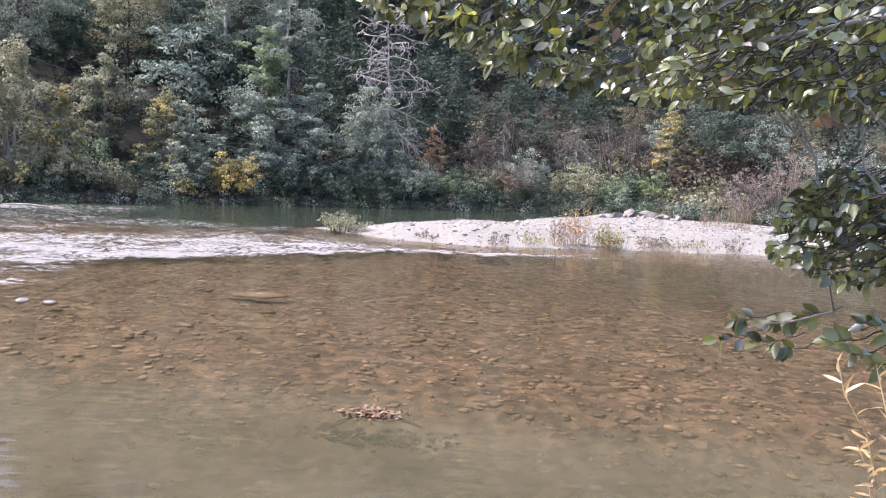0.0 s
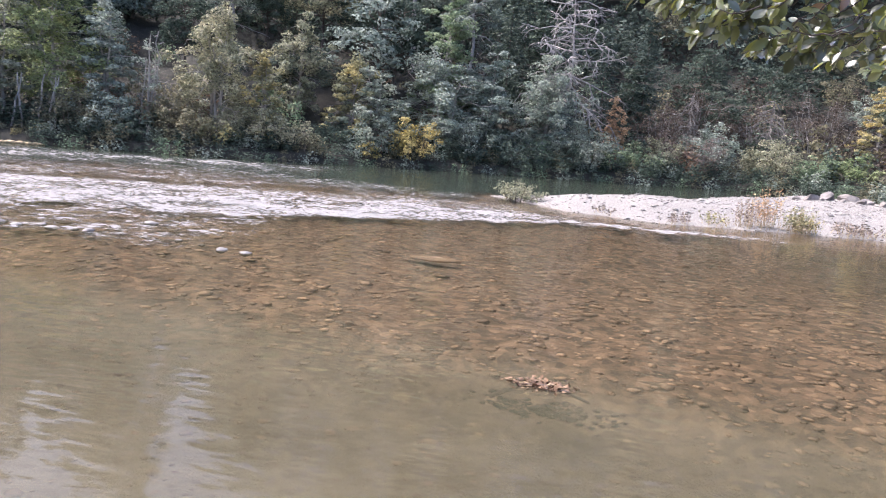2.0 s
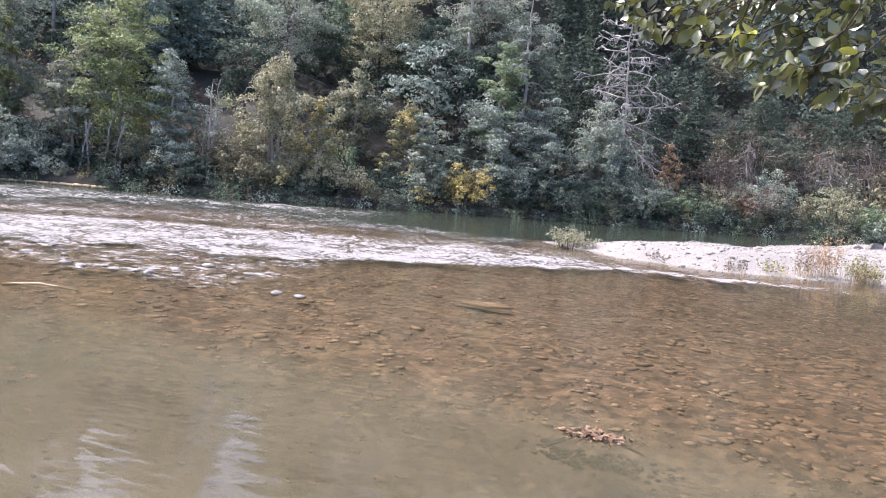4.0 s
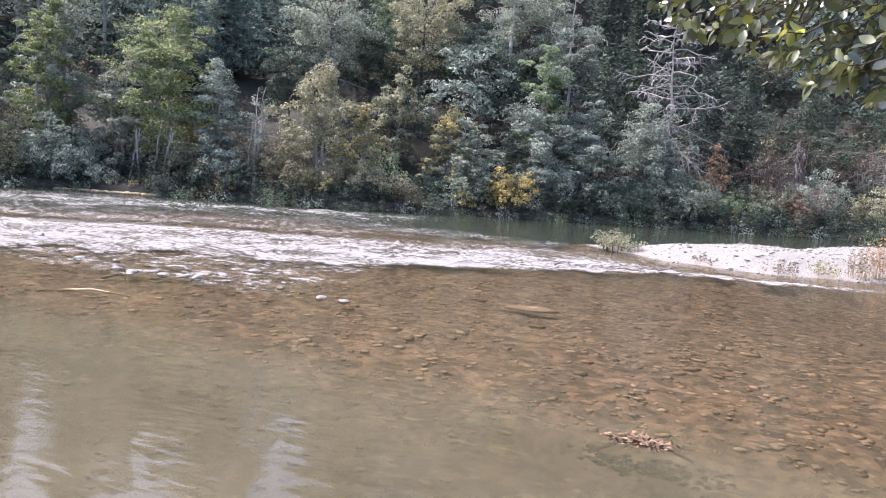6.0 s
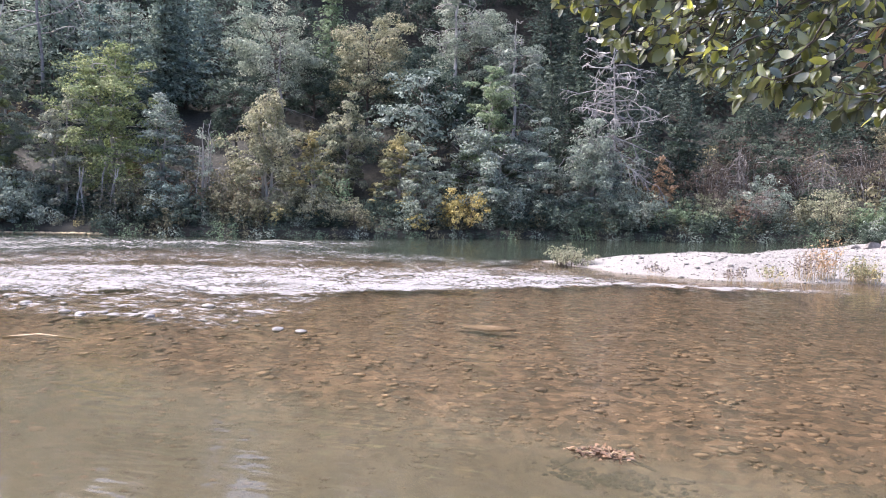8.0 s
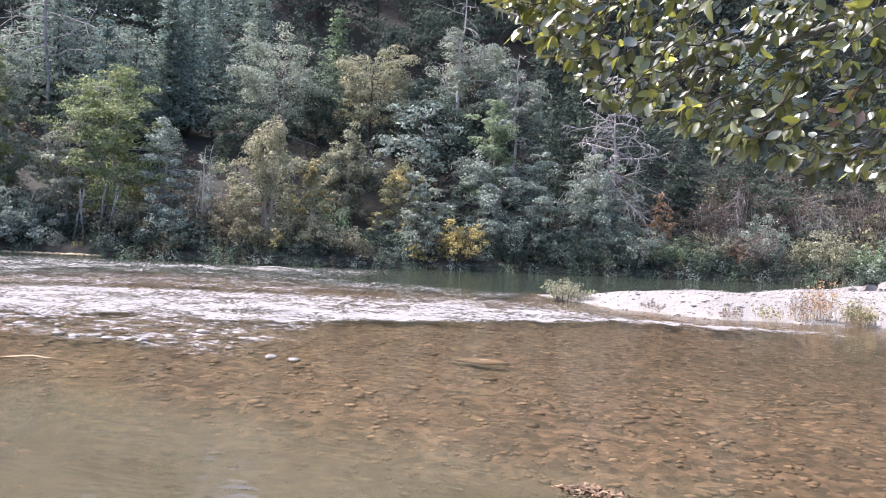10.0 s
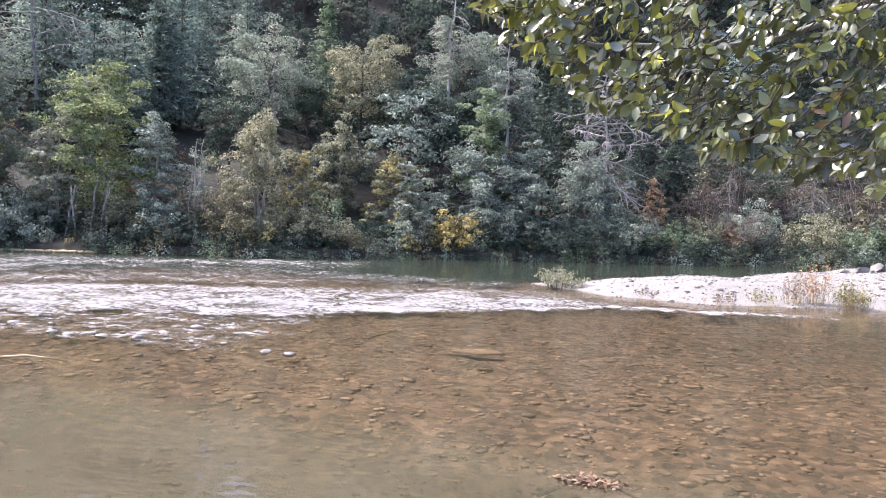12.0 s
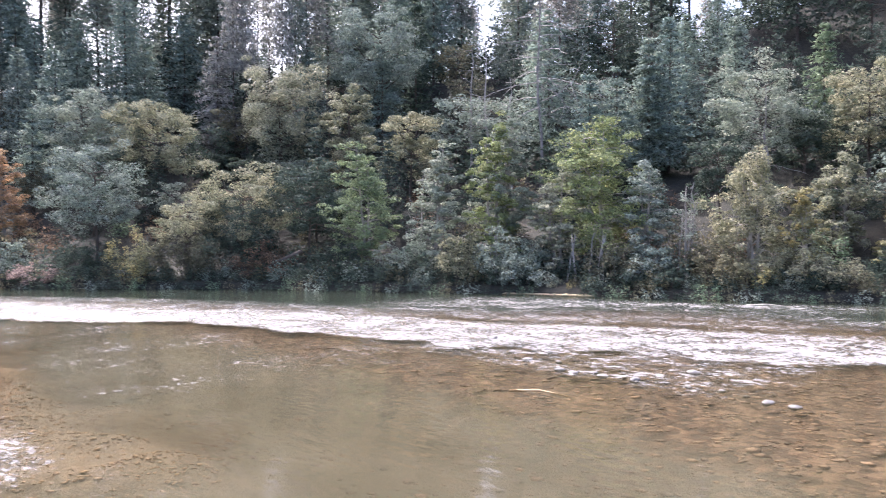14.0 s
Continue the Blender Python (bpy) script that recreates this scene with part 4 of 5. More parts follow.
def dead_tree(x, y, h, w, label, droop=0.03, first=0.25, count=22, depth=2, thick=0.012, name="dead_tree", stout=1.0, bark=BARK_DEAD):
    rng = next_rng()
    root = thing(name, x, y, height(x, y) - 0.1, label, "tree", "bare trees on the far bank")
    trunk = Soup()
    line = bent((0, 0, 0), (rng.normal() * 0.15, rng.normal() * 0.15, h), rng, 0, 9, 0.008)
    tube(trunk, line, thick * h + 0.02, 0.02, 7)
    trunk.link("trunk", bark, root)
    for k in range(count):
        u = first + (1 - first) * (k + rng.uniform(0, 0.6)) / count
        a = k * 2.4 + rng.uniform(-0.4, 0.4)
        p = line[0] + (line[-1] - line[0]) * u
        reach = w * 0.5 * (1.15 - 0.8 * (u - first) / (1 - first)) * rng.uniform(0.6, 1.1)
        out = []
        fork(rng, p, (np.cos(a), np.sin(a), rng.uniform(-0.2, 0.35)), reach, depth, out, droop)
        limb = Soup()
        for pts, dep in out:
            r = (0.010 + 0.011 * dep) * stout
            tube(limb, pts, r, r * 0.35, 4)
        limb.link("limb", bark, root)
    return root


dead_tree(-3.8, 49.9, 10.2, 6.2, "dead grey tree with tangled lichen-covered branches", 0.10, 0.28, 44, 3, 0.011, "dead_tree", 1.25)
dead_tree(-39.3, 43.2, 17.5, 11.0, "tall bare grey snag with long curved limbs", 0.06, 0.3, 34, 1, 0.006, "snag", 1.9)
dead_tree(-42.3, 40.9, 11.5, 3.0, "thin grey dead trunk with short stubs", 0.02, 0.5, 12, 0, 0.008, "snag")
dead_tree(-38.3, 39.2, 9.0, 2.2, "thin grey dead trunk with short stubs", 0.02, 0.4, 10, 0, 0.008, "snag")
dead_tree(-44.6, 41.4, 10.5, 4.0, "bare grey snag with arching limbs", 0.04, 0.3, 16, 1, 0.009, "snag")
dead_tree(-15.0, 54.5, 13.5, 6.0, "lichen-hung bare oak crown on the slope", 0.10, 0.45, 18, 2)
dead_tree(-10.6, 53.0, 9.5, 3.6, "lichen-hung dead branches on the slope", 0.10, 0.4, 14, 2)
dead_tree(-23.4, 45.0, 7.6, 3.6, "grey dead trunk with drooping lichen", 0.08, 0.4, 12, 1, 0.016)
dead_tree(-22.9, 36.4, 4.9, 1.6, "pale slender bare stem leaning at the water", 0.0, 0.3, 10, 1, 0.004, "bare_sapling")
dead_tree(-23.6, 36.2, 3.6, 1.6, "pale slender bare stem leaning at the water", 0.0, 0.3, 8, 1, 0.004, "bare_sapling")
dead_tree(-37.6, 30.6, 5.6, 3.2, "pale slender bare stem leaning at the water", 0.0, 0.3, 14, 1, 0.004, "bare_sapling")
dead_tree(3.4, 52.6, 4.2, 3.6, "grey withered vine-hung snag above the bushes", 0.3, 0.45, 34, 2, 0.01, "dead_tree", 0.7, BARK_DULL)
dead_tree(8.4, 54.0, 3.8, 4.6, "grey withered branches above the bushes", 0.24, 0.4, 28, 2, 0.008, "dead_tree", 0.7, BARK_DULL)

# pale stems of the alders at the waterline
for k, (x, y, lean) in enumerate(((-28.3, 33.1, 0.2), (-27.9, 33.3, -0.3), (-27.3, 33.6, 0.1), (-27.0, 33.7, 0.35), (-26.6, 33.9, -0.1))):
    rng = next_rng()
    root = thing("alder_sapling", x, y, height(x, y) - 0.1, "pale grey alder stem rising from the bank", "tree", "alder stems")
    s = Soup()
    tube(s, bent((0, 0, 0), (lean * 1.6, 0.3, 2.6), rng, 0, 7, 0.012), 0.055, 0.03, 7)
    s.link("trunk", BARK_DEAD, root)


# ---- small things along the river ----
def drift(name, pts, r0, r1, mat, label):
    root = thing(name, *pts[0], label, "driftwood")
    o = np.array(pts[0])
    s = Soup()
    tube(s, np.array(pts) - o, r0, r1, 7)
    s.link("stem", mat, root, True)
    return root


drift("bleached_branch", [(-32.6, 31.6, 0.3), (-32.4, 31.7, 0.75), (-32.0, 31.9, 1.1), (-31.6, 32.2, 1.2)], 0.07, 0.03, BARK_DEAD, "bleached crooked branch standing on the far waterline")
drift("driftwood", [(-18.2, 33.2, 0.02), (-17.3, 33.3, 0.1), (-16.2, 33.4, 0.03)], 0.035, 0.02, BARK_GREY, "pale driftwood log stranded in the current")
slab = lone_stone(-3.75, 16.8, 0.5, BED_COBBLE, "tan flat slab of rock just breaking the surface", 3, 0.1, z=-0.07, name="slab")
slab.scale, slab.rotation_euler = (1.0, 0.55, 1.0), (0, 0, 0.25)
drift("sunken_branch", [(-11.9, 12.0, -0.04), (-11.3, 12.25, 0.02), (-10.6, 12.5, -0.06)], 0.032, 0.014, STALK, "pale branch lying awash in the shallows")
drift("fallen_limb", [(-12.2, 42.0, 1.1), (-12.6, 41.2, 0.4), (-12.8, 40.6, -0.1)], 0.06, 0.03, BARK_GREY, "fallen limb dipping into the river")
drift("fallen_limb", [(-42.5, 25.5, 2.2), (-44.5, 23.6, 1.0), (-46.0, 22.4, 0.4)], 0.12, 0.05, BARK_DARK, "dark leaning limb over the bank")

# raft of sodden leaves and twigs caught on a sunken snag
rng = np.random.default_rng(77)
raft = thing("leaf_raft", -0.72, 9.32, -0.02, "sodden brown leaves and twigs caught on a sunken snag", "debris")
snag_line = Soup()
tube(snag_line, [(-0.55, -0.25, -0.12), (-0.2, 0.0, 0.0), (0.15, 0.05, 0.02), (0.6, 0.0, -0.1)], 0.028, 0.016, 6)
snag_line.link("sunken_branch", BARK_DARK, raft)
for k in range(4):
    s = Soup()
    a = rng.uniform(-0.35, 0.35)
    c = rng.uniform((-0.3, -0.1), (0.3, 0.1))
    tube(s, bent((c[0] - 0.22, c[1] - a * 0.2, 0.02), (c[0] + 0.22, c[1] + a * 0.2, 0.04), rng, 0, 5, 0.05), 0.012, 0.006, 4)
    s.link("twig", BARK_DARK if k % 3 else STALK, raft)
s = Soup()
c = np.stack([rng.normal(0, 0.17, 420), rng.normal(0, 0.10, 420), rng.uniform(-0.02, 0.06, 420)], 1)
leaf_cards(s, c, 0.07, 0.035, rng, 0.0, 2.5)
s.link("leaves", DEAD_LEAVES, raft)
# the raft's shadow on the water, made as a scatter of dark lumps
xy = np.stack([rng.normal(-0.6, 0.34, 170), rng.normal(9.08, 0.13, 170)], 1)
stone_bed("sunken_weed", xy, rng.uniform(0.02, 0.06, 170), 0.4, 0.3, rough_material("shadow_lump", (0.045, 0.043, 0.032), (0.075, 0.068, 0.05), 3.0, 12.0, 0.02),
          "dark lumps standing in for the shadow below the leaf raft", rng, lump=np.full(170, -0.2) + rng.uniform(-0.05, 0.03, 170))

# shrub standing at the point of the bar
root = make_bush("olive", -3.85, 30.2, 0.75, 1.9, 3.2, 0.085)
tagged(root, "small grey-green shrub on the tip of the gravel bar", "shrub", "shrubs on the bar")


def reeds(x, y, h, w, count, label, flower=None):
    rng = next_rng()
    root = thing("dry_weeds", x, y, height(x, y) - 0.02, label, "plant", "weeds on the bar")
    s, tips = Soup(), []
    for _ in range(count):
        p = rng.normal(size=2) * w * 0.3
        tip = np.array([p[0] + rng.normal() * 0.12, p[1] + rng.normal() * 0.12, h * rng.uniform(0.45, 1.1)])
        line = bent((p[0], p[1], 0), tip, rng, 0, 5, 0.03)
        tube(s, line, 0.008, 0.004, 3)
        tips.extend(line[2:])
    s.link("stalk", STALK, root)
    c = Soup()
    tips = np.repeat(np.array(tips), 3, axis=0)
    leaf_cards(c, tips + rng.normal(size=tips.shape) * 0.05, 0.10, 0.04, rng, 0.2)
    c.link("leaf", leaf_material(flower or "gold2"), root)


for x, y, h, w, count, tint in ((4.3, 29.6, 1.0, 0.9, 40, "pink"), (4.9, 30.0, 1.25, 0.8, 40, "rust"), (6.0, 29.9, 0.8, 0.9, 60, "gold2"), (6.2, 30.0, 0.6, 0.6, 50, "gold2"),
                                (7.6, 30.4, 0.5, 1.2, 30, "pink"), (8.4, 30.6, 0.4, 1.0, 26, "pink"), (2.0, 28.6, 0.4, 0.8, 18, "pink"), (11.2, 31.2, 0.5, 0.8, 20, "pink"),
                                (9.6, 30.8, 0.4, 1.2, 20, "gold2"), (3.2, 29.2, 0.45, 0.8, 18, "gold2"), (-0.6, 29.2, 0.3, 0.6, 12, "pink"), (14.6, 40.6, 1.6, 1.2, 60, "pink"),
                                (13.4, 41.5, 0.8, 1.4, 40, "pink")):
    reeds(x, y, h, w, count, "dry reddish weed stalks on the gravel" if tint == "pink" else "yellowing weed stalks on the gravel", tint)
# pale gravel ledge at the foot of the alder stems
rng = np.random.default_rng(91)
xs = rng.uniform(-30.4, -26.0, 260)
ys = np.interp(xs, SHORE[:, 0], SHORE[:, 1]) + rng.uniform(-0.5, -0.2, 260)
stone_bed("ledge_gravel", np.stack([xs, ys], 1), rng.uniform(0.05, 0.13, 260), 0.6, 0.5, STALK, "pale yellowish gravel ledge below the alder stems", rng, lump=np.zeros(260))
# boulders where the bar meets the far bank
def block(x, y, size):
    """A broken, flat-sided rock, half sunk in the gravel."""
    r = next_rng()
    v, f = stone_shape(2, int(r.integers(1000)))
    for _ in range(7):
        d = unit(r.normal(size=3) * (1, 1, 0.8))
        v = v - np.clip(v @ d - r.uniform(0.35, 0.6), 0, None)[:, None] * d
    ob = link_mesh("boulder", v * (size * r.uniform(1.3, 1.9), size, size * 0.75), f, BOULDER)
    ob.location, ob.rotation_euler = (x, y, height(x, y) + size * 0.16), (r.uniform(-0.2, 0.2), r.uniform(-0.2, 0.2), r.uniform(0, 6.28))
    tagged(ob, "grey-brown broken boulder below the bushes", "boulder", "boulders behind the bar")


for x, y, size in ((9.3, 44.2, 0.42), (10.3, 44.7, 0.5), (11.2, 45.0, 0.42), (12.1, 45.0, 0.45), (10.7, 43.9, 0.24), (11.7, 44.1, 0.28), (8.6, 44.0, 0.25), (12.8, 44.7, 0.3), (9.8, 43.7, 0.2)):
    block(x, y, size)
for k in range(20):
    x = -29.6 + k * 0.18 + (k % 3) * 0.05
    lone_stone(x, lerp(x, SHORE) + 0.1 + 0.2 * (k % 2), 0.10 + 0.04 * (k % 4), STALK, "yellowish stone on the far waterline", k, 0.5, z=0.12)


# ---- the evergreen tree that overhangs the near bank ----
def glossy_leaf(name, low, high, through_tint):
    mat, n, l, out = nodes_of(name)
    pick = n.new("ShaderNodeNewGeometry").outputs["Random Per Island"]
    obj = n.new("ShaderNodeObjectInfo").outputs["Random"]
    mixed = maths(n, l, "FRACT", maths(n, l, "ADD", maths(n, l, "MULTIPLY", pick, 7.3), maths(n, l, "MULTIPLY", obj, 5.1)))
    tone = mix_colour(n, l, mixed, low, high)
    blot = ramp(n, l, noise_tex(n, l, 30.0, 3.0, place_vec(n, l)), 0.55, 0.75)
    tone = mix_colour(n, l, maths(n, l, "MULTIPLY", blot, 0.4), tone, (0.10, 0.09, 0.03))
    base = n.new("ShaderNodeBsdfPrincipled")
    l.new(tone, base.inputs["Base Color"])
    base.inputs["Roughness"].default_value = 0.34
    base.inputs["Specular IOR Level"].default_value = 1.0
    base.inputs["Coat Weight"].default_value = 1.0
    base.inputs["Coat Roughness"].default_value = 0.22
    l.new(bump(n, l, noise_tex(n, l, 60.0, 2.0, place_vec(n, l)), 0.2, 0.003), base.inputs["Normal"])
    thin = n.new("ShaderNodeBsdfTranslucent")
    thin.inputs[0].default_value = (*through_tint, 1)
    mix = n.new("ShaderNodeMixShader")
    l.new(maths(n, l, "ADD", 0.04, maths(n, l, "MULTIPLY", maths(n, l, "POWER", mixed, 4.0), 0.42)), mix.inputs[0])
    l.new(base.outputs[0], mix.inputs[1])
    l.new(thin.outputs[0], mix.inputs[2])
    l.new(mix.outputs[0], out.inputs["Surface"])
    return mat


BAY_LEAF = glossy_leaf("glossy_evergreen_leaf", (0.016, 0.030, 0.013), (0.190, 0.225, 0.075), (0.54, 0.55, 0.09))
OLD_LEAF = glossy_leaf("withered_leaf", (0.28, 0.15, 0.08), (0.42, 0.25, 0.14), (0.45, 0.22, 0.08))
WILLOW_LEAF = glossy_leaf("dry_willow_leaf", (0.40, 0.26, 0.10), (0.55, 0.38, 0.18), (0.55, 0.35, 0.10))


def leaf_blade(length, width, fold, curl, rows=5):
    """One leaf: a pointed oval, folded along its midrib and curled."""
    u = np.linspace(0, 1, rows + 1)
    half = width * 0.5 * np.sin(np.pi * np.clip(u * 0.97 + 0.015, 0, 1)) ** 0.8
    y, z = u * length, -curl * length * u * u
    left = np.stack([-half, y, z + half * fold], 1)
    mid = np.stack([0 * u, y, z], 1)
    right = np.stack([half, y, z + half * fold], 1)
    v = np.concatenate([left, mid, right])
    m = rows + 1
    f = [(i, i + m, i + m + 1, i + 1) for i in range(rows)] + [(i + m, i + 2 * m, i + 2 * m + 1, i + m + 1) for i in range(rows)]
    return v, f


BLADES = [leaf_blade(0.078, 0.042, 0.35, 0.12), leaf_blade(0.085, 0.040, 0.2, 0.35), leaf_blade(0.058, 0.036, 0.5, 0.05), leaf_blade(0.07, 0.044, 0.15, -0.25)]
SLIM = [leaf_blade(0.085, 0.014, 0.3, 0.2), leaf_blade(0.07, 0.012, 0.2, 0.4)]


def blade_meshes(blades, mat):
    made = []
    for v, f in blades:
        me = bpy.data.meshes.new("leaf")
        me.from_pydata(v.tolist(), [], f)
        me.materials.append(mat)
        me.shade_smooth()
        made.append(me)
    return made


def leaf_frame(way, up, rng):
    y = unit(np.asarray(way, float))
    x = unit(np.cross(y, up + rng.normal(size=3) * 0.85))
    return np.stack([x, y, np.cross(x, y)], 1)


class Foliage:
    """Leaves of one tree: single leaves first, the rest joined."""

    def __init__(self, root, blades, mat, limit):
        self.root, self.blades, self.mat, self.left = root, blades, mat, limit
        self.meshes, self.soup, self.base = blade_meshes(blades, mat), Soup(), np.array(root.location)

    def leaf(self, at, way, rng, size=1.0):
        k = rng.integers(len(self.blades))
        rot = leaf_frame(way, np.array([-0.45, -0.55, 0.9]), rng)
        if self.left > 0:
            self.left -= 1
            ob = new("leaf", self.meshes[k])
            ob.parent = self.root
            m = Matrix(rot.tolist()).to_4x4()
            ob.matrix_basis = Matrix.Translation(at - self.base) @ m @ Matrix.Scale(size, 4)
        else:
            v, f = self.blades[k]
            self.soup.add((v * size) @ rot.T + at - self.base, f)

    def close(self):
        if self.soup.n:
            tagged(self.soup.link("leaves", self.mat, self.root, True), kind="stuff")


def spray(fol, wood, start, tip, rng, count, size=1.0, sag=0.01, r=0.0024):
    """A twig with leaves set alternately towards its end."""
    line = bent(start, tip, rng, sag, 7, 0.03)
    tube(wood, line - fol.base, r, 0.0015, 5)
    along = unit(line[-1] - line[0])
    for k in range(count):
        u = 0.45 + 0.55 * (k + 1) / count
        i = min(u * 6, 5.999)
        p = line[int(i)] + (line[int(i) + 1] - line[int(i)]) * (i - int(i))
        side = unit(np.cross(along, rng.normal(size=3)))
        fol.leaf(p, along * 0.6 + side * (1.0 if k < count - 1 else 0.2) + (0, 0, -0.15), rng, size * rng.uniform(0.75, 1.15))


rng = np.random.default_rng(5)
bay = thing("evergreen_tree", 3.1, 0.6, height(3.1, 0.6) - 0.05, "glossy-leaved evergreen tree overhanging the near bank", "tree")
bay_base = np.array(bay.location)
trunk = Soup()
tube(trunk, np.array([(3.1, 0.6, 1.4), (3.05, 0.7, 2.4), (2.9, 0.95, 3.6), (2.8, 1.0, 4.8), (2.9, 0.8, 6.2), (2.95, 0.7, 6.9)]) - bay_base, 0.16, 0.012, 10)
trunk.link("trunk", BARK_GREY, bay, True)
BOUGHS = [
    [(2.85, 0.95, 3.7), (1.9, 1.9, 3.95), (1.1, 2.6, 3.98), (0.54, 2.84, 3.86), (0.32, 2.78, 3.77), (0.15, 2.74, 3.74), (-0.24, 2.64, 3.73), (-0.48, 2.55, 3.78), (-0.62, 2.53, 3.83)],
    [(2.85, 0.95, 3.9), (1.9, 1.7, 4.25), (1.0, 2.5, 4.15), (0.5, 2.65, 4.0), (0.1, 2.6, 3.95), (-0.35, 2.55, 3.98)],
    [(2.9, 0.9, 3.5), (1.8, 1.7, 3.62), (1.25, 2.0, 3.55), (0.83, 2.1, 3.45), (0.6, 2.13, 3.38), (0.5, 2.14, 3.33)],
    [(2.95, 0.85, 3.1), (1.8, 1.7, 3.15), (1.3, 1.95, 3.1), (1.09, 2.03, 3.07), (1.05, 2.16, 3.02), (1.0, 2.18, 3.05), (0.98, 2.19, 3.15), (0.83, 2.25, 3.33)],
    [(1.3, 1.95, 3.1), (1.08, 2.03, 3.23), (1.0, 2.07, 3.31), (0.95, 2.09, 3.4)],
    [(2.95, 0.8, 2.8), (1.9, 1.6, 2.95), (1.3, 2.05, 2.97), (1.07, 2.26, 2.87), (1.1, 2.24, 2.73), (1.05, 2.38, 2.67), (0.92, 2.5, 2.61)],
    [(1.09, 2.03, 3.07), (1.04, 2.05, 3.13), (1.03, 2.06, 3.24)],
    [(0.98, 2.19, 3.15), (0.93, 2.21, 3.25)],
    # unseen high bough, added to carry the shading leaves
    [(2.85, 1.0, 4.5), (1.6, 1.6, 5.0), (0.5, 2.1, 5.05), (-0.2, 2.3, 5.0), (-0.8, 2.4, 4.95)],
]
fol = Foliage(bay, BLADES, BAY_LEAF, 300)
wood = Soup()
for k, l in enumerate(BOUGHS):
    s = Soup()
    tube(s, np.array(l) - bay_base, 0.015 if k < 2 or k == 8 else (0.0065 if len(l) > 5 else 0.004), 0.005 if k < 3 else 0.003, 7)
    s.link("limb", BARK_DEAD if k in (3, 4, 6, 7) else BARK_GREY, bay, True)
# sprays hanging from the long high limb; the mass thins towards its end
UNDER = [(-0.62, 3.74), (-0.49, 3.69), (-0.39, 3.62), (-0.25, 3.53), (-0.01, 3.42), (0.19, 3.36), (0.36, 3.32), (0.55, 3.32), (1.0, 3.34)]
for k in range(680):
    x = -0.6 + 1.75 * ((k + rng.uniform()) / 680) ** 0.9
    y = 2.58 + rng.normal() * 0.16
    z = lerp(x, UNDER) + 0.03 + (0.62 * rng.uniform() ** 1.25 if x > -0.3 else 0.28 * rng.uniform())
    tip = np.array([x, y, z])
    start = tip + (rng.uniform(0.03, 0.14), rng.normal() * 0.07, rng.uniform(0.0, 0.12))
    spray(fol, wood, start, tip, rng, int(rng.integers(5, 9)), 0.46 + 0.28 * rng.uniform())
# nearer sprays above and beside the camera's first view
for k in range(190):
    x = rng.uniform(0.5, 1.15)
    z = 3.27 + 0.33 * rng.uniform() ** 1.3
    tip = np.array([x, 2.1 + rng.normal() * 0.1, z])
    spray(fol, wood, tip + (rng.uniform(0.06, 0.18), rng.normal() * 0.06, rng.uniform(0.03, 0.1)), tip, rng, int(rng.integers(5, 8)), 0.5)
for k in range(170):
    x, z = rng.uniform(0.9, 1.25), rng.uniform(2.82, 3.12)
    if z > 3.02 and x < 0.95:
        z -= 0.08
    tip = np.array([x, 2.15 + rng.normal() * 0.08, max(z, 2.84 + 0.5 * max(0, 1.0 - x))])
    spray(fol, wood, tip + (rng.uniform(0.05, 0.15), rng.normal() * 0.05, rng.uniform(0.02, 0.08)), tip, rng, int(rng.integers(5, 8)), 0.48)
for tip in ((0.86, 2.45, 2.59), (0.9, 2.44, 2.65), (0.97, 2.41, 2.60), (1.02, 2.40, 2.58), (1.0, 2.42, 2.66), (1.06, 2.38, 2.69), (1.02, 2.08, 2.68), (1.05, 2.05, 2.66), (1.12, 2.02, 2.64),
            (1.13, 2.0, 2.72), (1.08, 2.04, 2.74), (1.18, 2.0, 2.68)):
    tip = np.array(tip)
    spray(fol, wood, tip + (0.12, -0.03, 0.04), tip, rng, 8, 0.7)
for k in range(80):  # unseen upper crown, added to shade the right-hand sprays
    tip = np.array([rng.uniform(-0.85, 0.3), rng.uniform(1.65, 2.75), rng.uniform(4.75, 5.25)])
    spray(fol, wood, tip + (rng.uniform(0.05, 0.2), rng.normal() * 0.06, rng.uniform(0.0, 0.1)), tip, rng, 6, 1.1)
for k in range(130):  # leaves round the top of the trunk
    a, z = rng.uniform(0, 2 * np.pi), rng.uniform(4.7, 7.0)
    reach = 0.25 + 0.75 * np.sqrt(rng.uniform()) * (1 - (z - 4.7) / 3.2)
    tip = np.array([2.9 + np.cos(a) * reach, 0.8 + np.sin(a) * reach, z])
    spray(fol, wood, (2.9 + np.cos(a) * 0.06, 0.8 + np.sin(a) * 0.06, z - 0.15), tip, rng, 8, 1.2)
for k in range(40):
    tip = np.array([rng.uniform(0.62, 1.0), 1.6 + rng.normal() * 0.1, 3.34 + 0.2 * rng.uniform()])
    spray(fol, wood, tip + (rng.uniform(0.05, 0.14), -0.02, rng.uniform(0.02, 0.08)), tip, rng, int(rng.integers(4, 7)), 0.42)
for k in range(55):  # unseen leaves over the lower boughs, added to keep the sun off
    tip = np.array([rng.uniform(0.3, 0.95), rng.uniform(1.4, 2.8), rng.uniform(4.15, 4.6)])
    spray(fol, wood, tip + (rng.uniform(0.05, 0.2), rng.normal() * 0.06, rng.uniform(0.0, 0.1)), tip, rng, 7, 1.15)
fol.close()
tagged(wood.link("twig", BARK_DARK, bay, True), kind="stuff")
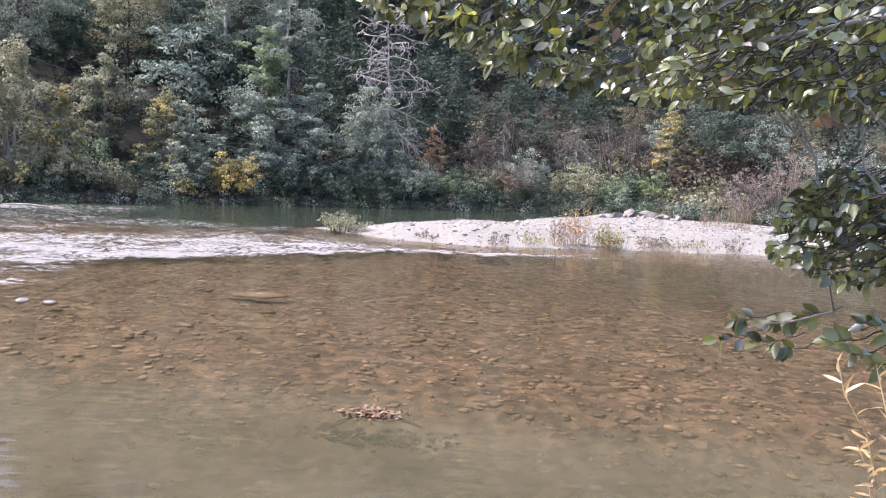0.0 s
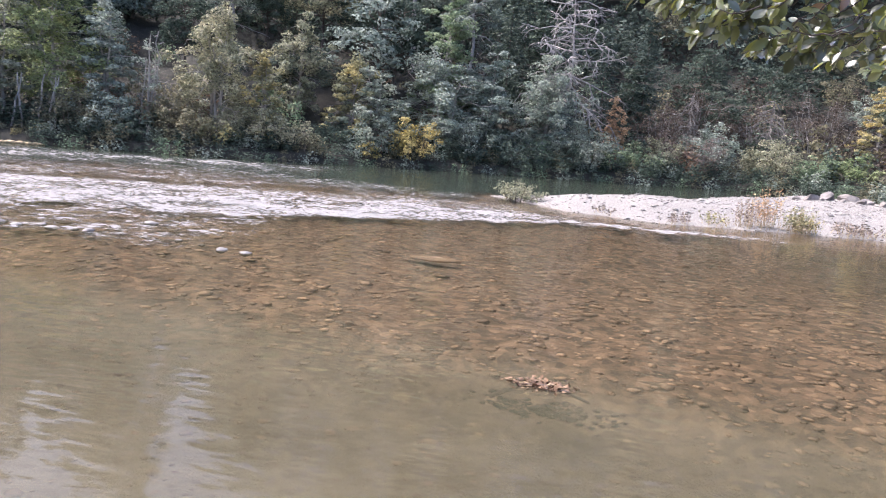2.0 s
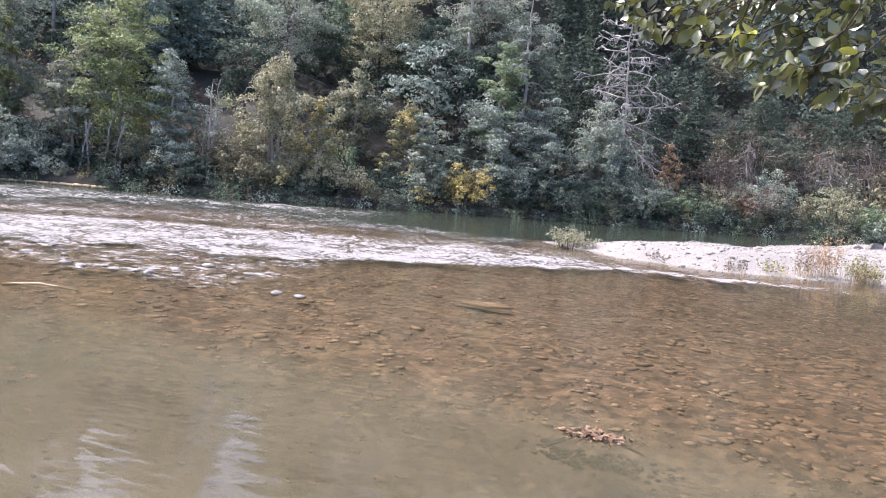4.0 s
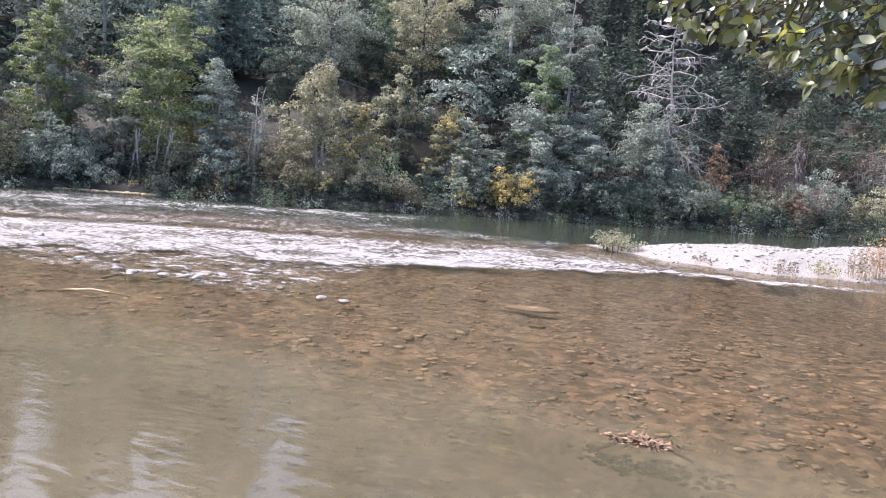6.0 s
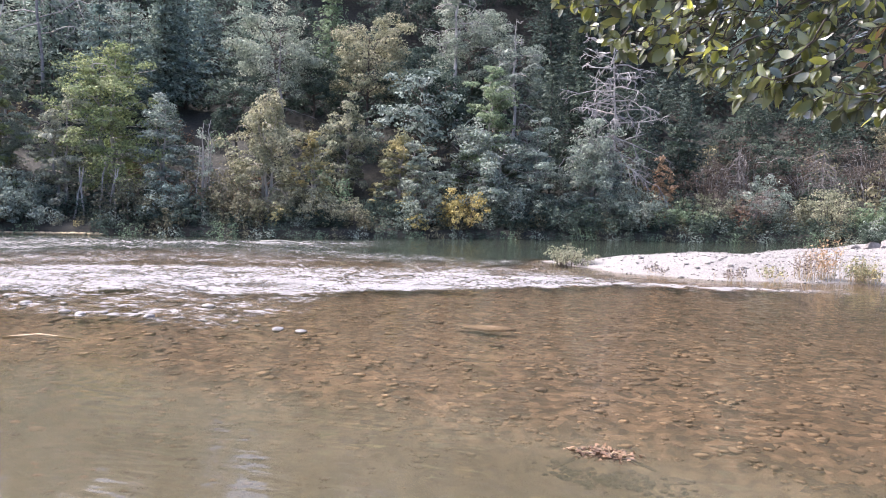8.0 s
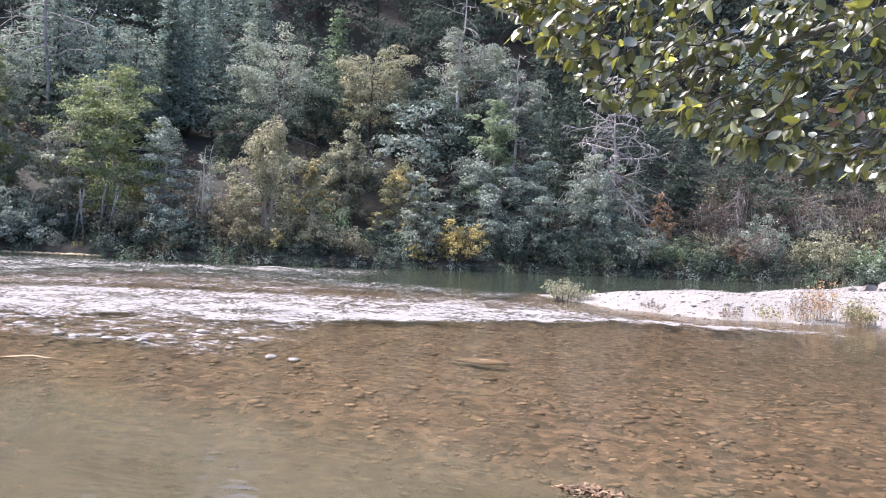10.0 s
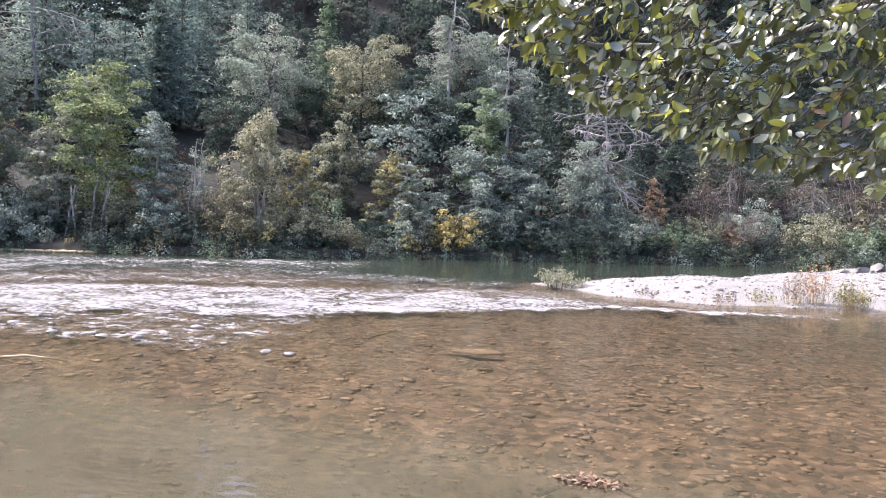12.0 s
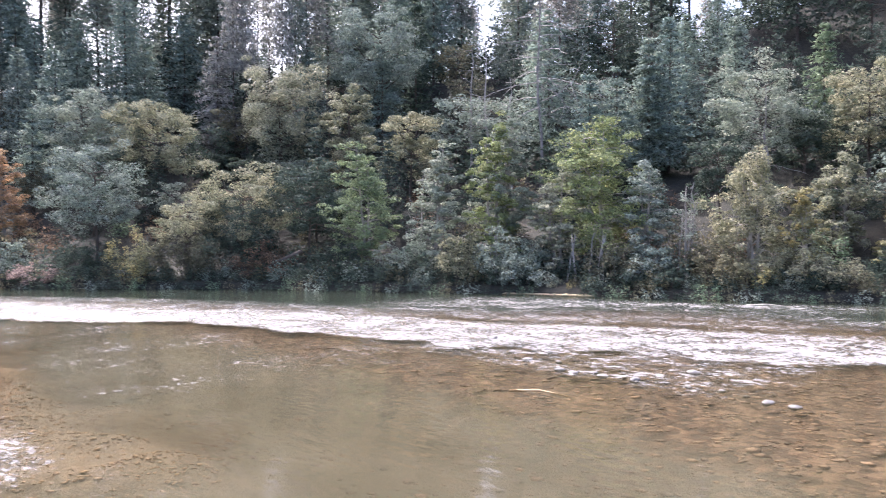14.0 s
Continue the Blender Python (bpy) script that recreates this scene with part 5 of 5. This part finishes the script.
# a few withered leaves among the green
old = Foliage(bay, BLADES, OLD_LEAF, 60)
for c in ((0.95, 2.09, 3.26), (0.97, 2.08, 3.3), (0.62, 2.5, 3.42), (0.45, 2.5, 3.5), (0.7, 2.13, 3.33), (1.15, 2.05, 3.0)):
    for k in range(4):
        old.leaf(np.array(c) + rng.normal(size=3) * 0.02, rng.normal(size=3) + (-0.5, 0, -0.6), rng, 0.6)
old.close()

# dry willow shoots rising beside the camera
willow = thing("willow_shoots", 1.25, 1.8, height(1.25, 1.8) - 0.05, "dry orange-tinted willow shoots on the near bank", "shrub")
wf = Foliage(willow, SLIM, WILLOW_LEAF, 180)
for k, (a, b) in enumerate((((1.25, 1.8, 1.6), (0.99, 1.97, 2.66)), ((1.3, 1.8, 1.6), (1.06, 1.92, 2.66)), ((1.32, 1.8, 1.6), (1.13, 1.9, 2.6)), ((1.2, 1.85, 1.6), (1.05, 1.94, 2.45)),
                            ((1.3, 1.85, 1.6), (1.14, 1.9, 2.72)))):
    s = Soup()
    line = bent(a, b, rng, -0.05, 10, 0.01)
    tube(s, line - wf.base, 0.004, 0.0015, 5)
    s.link("shoot", STALK, willow, True)
    along = unit(line[-1] - line[0])
    for j in range(36):
        u = 0.45 + 0.55 * j / 36
        p = line[0] + (line[-1] - line[0]) * u
        i = min(u * 9, 8.999)
        p = line[int(i)] + (line[int(i) + 1] - line[int(i)]) * (i - int(i))
        side = unit(np.cross(along, rng.normal(size=3)))
        wf.leaf(p, along * 0.5 + side + (-0.3, 0, 0), rng, rng.uniform(0.45, 0.8))
wf.close()


# ---- single cobbles of the shoal ----
cobble_meshes = []
for v, f in SHAPES:
    me = bpy.data.meshes.new("cobble")
    me.from_pydata(v.tolist(), [], f.tolist())
    me.materials.append(BED_COBBLE)
    me.shade_smooth()
    cobble_meshes.append(me)
rng = np.random.default_rng(13)
for (x, y), r in COBBLES:
    ob = new("cobble", cobble_meshes[int(rng.integers(8))])
    ob.parent = ground
    ob.location = (x, y, height(x, y) - r * 0.04)
    ob.rotation_euler = (0, 0, rng.uniform(0, 6.28))
    ob.scale = (r * rng.uniform(0.9, 1.5), r * 0.8, r * 0.14)
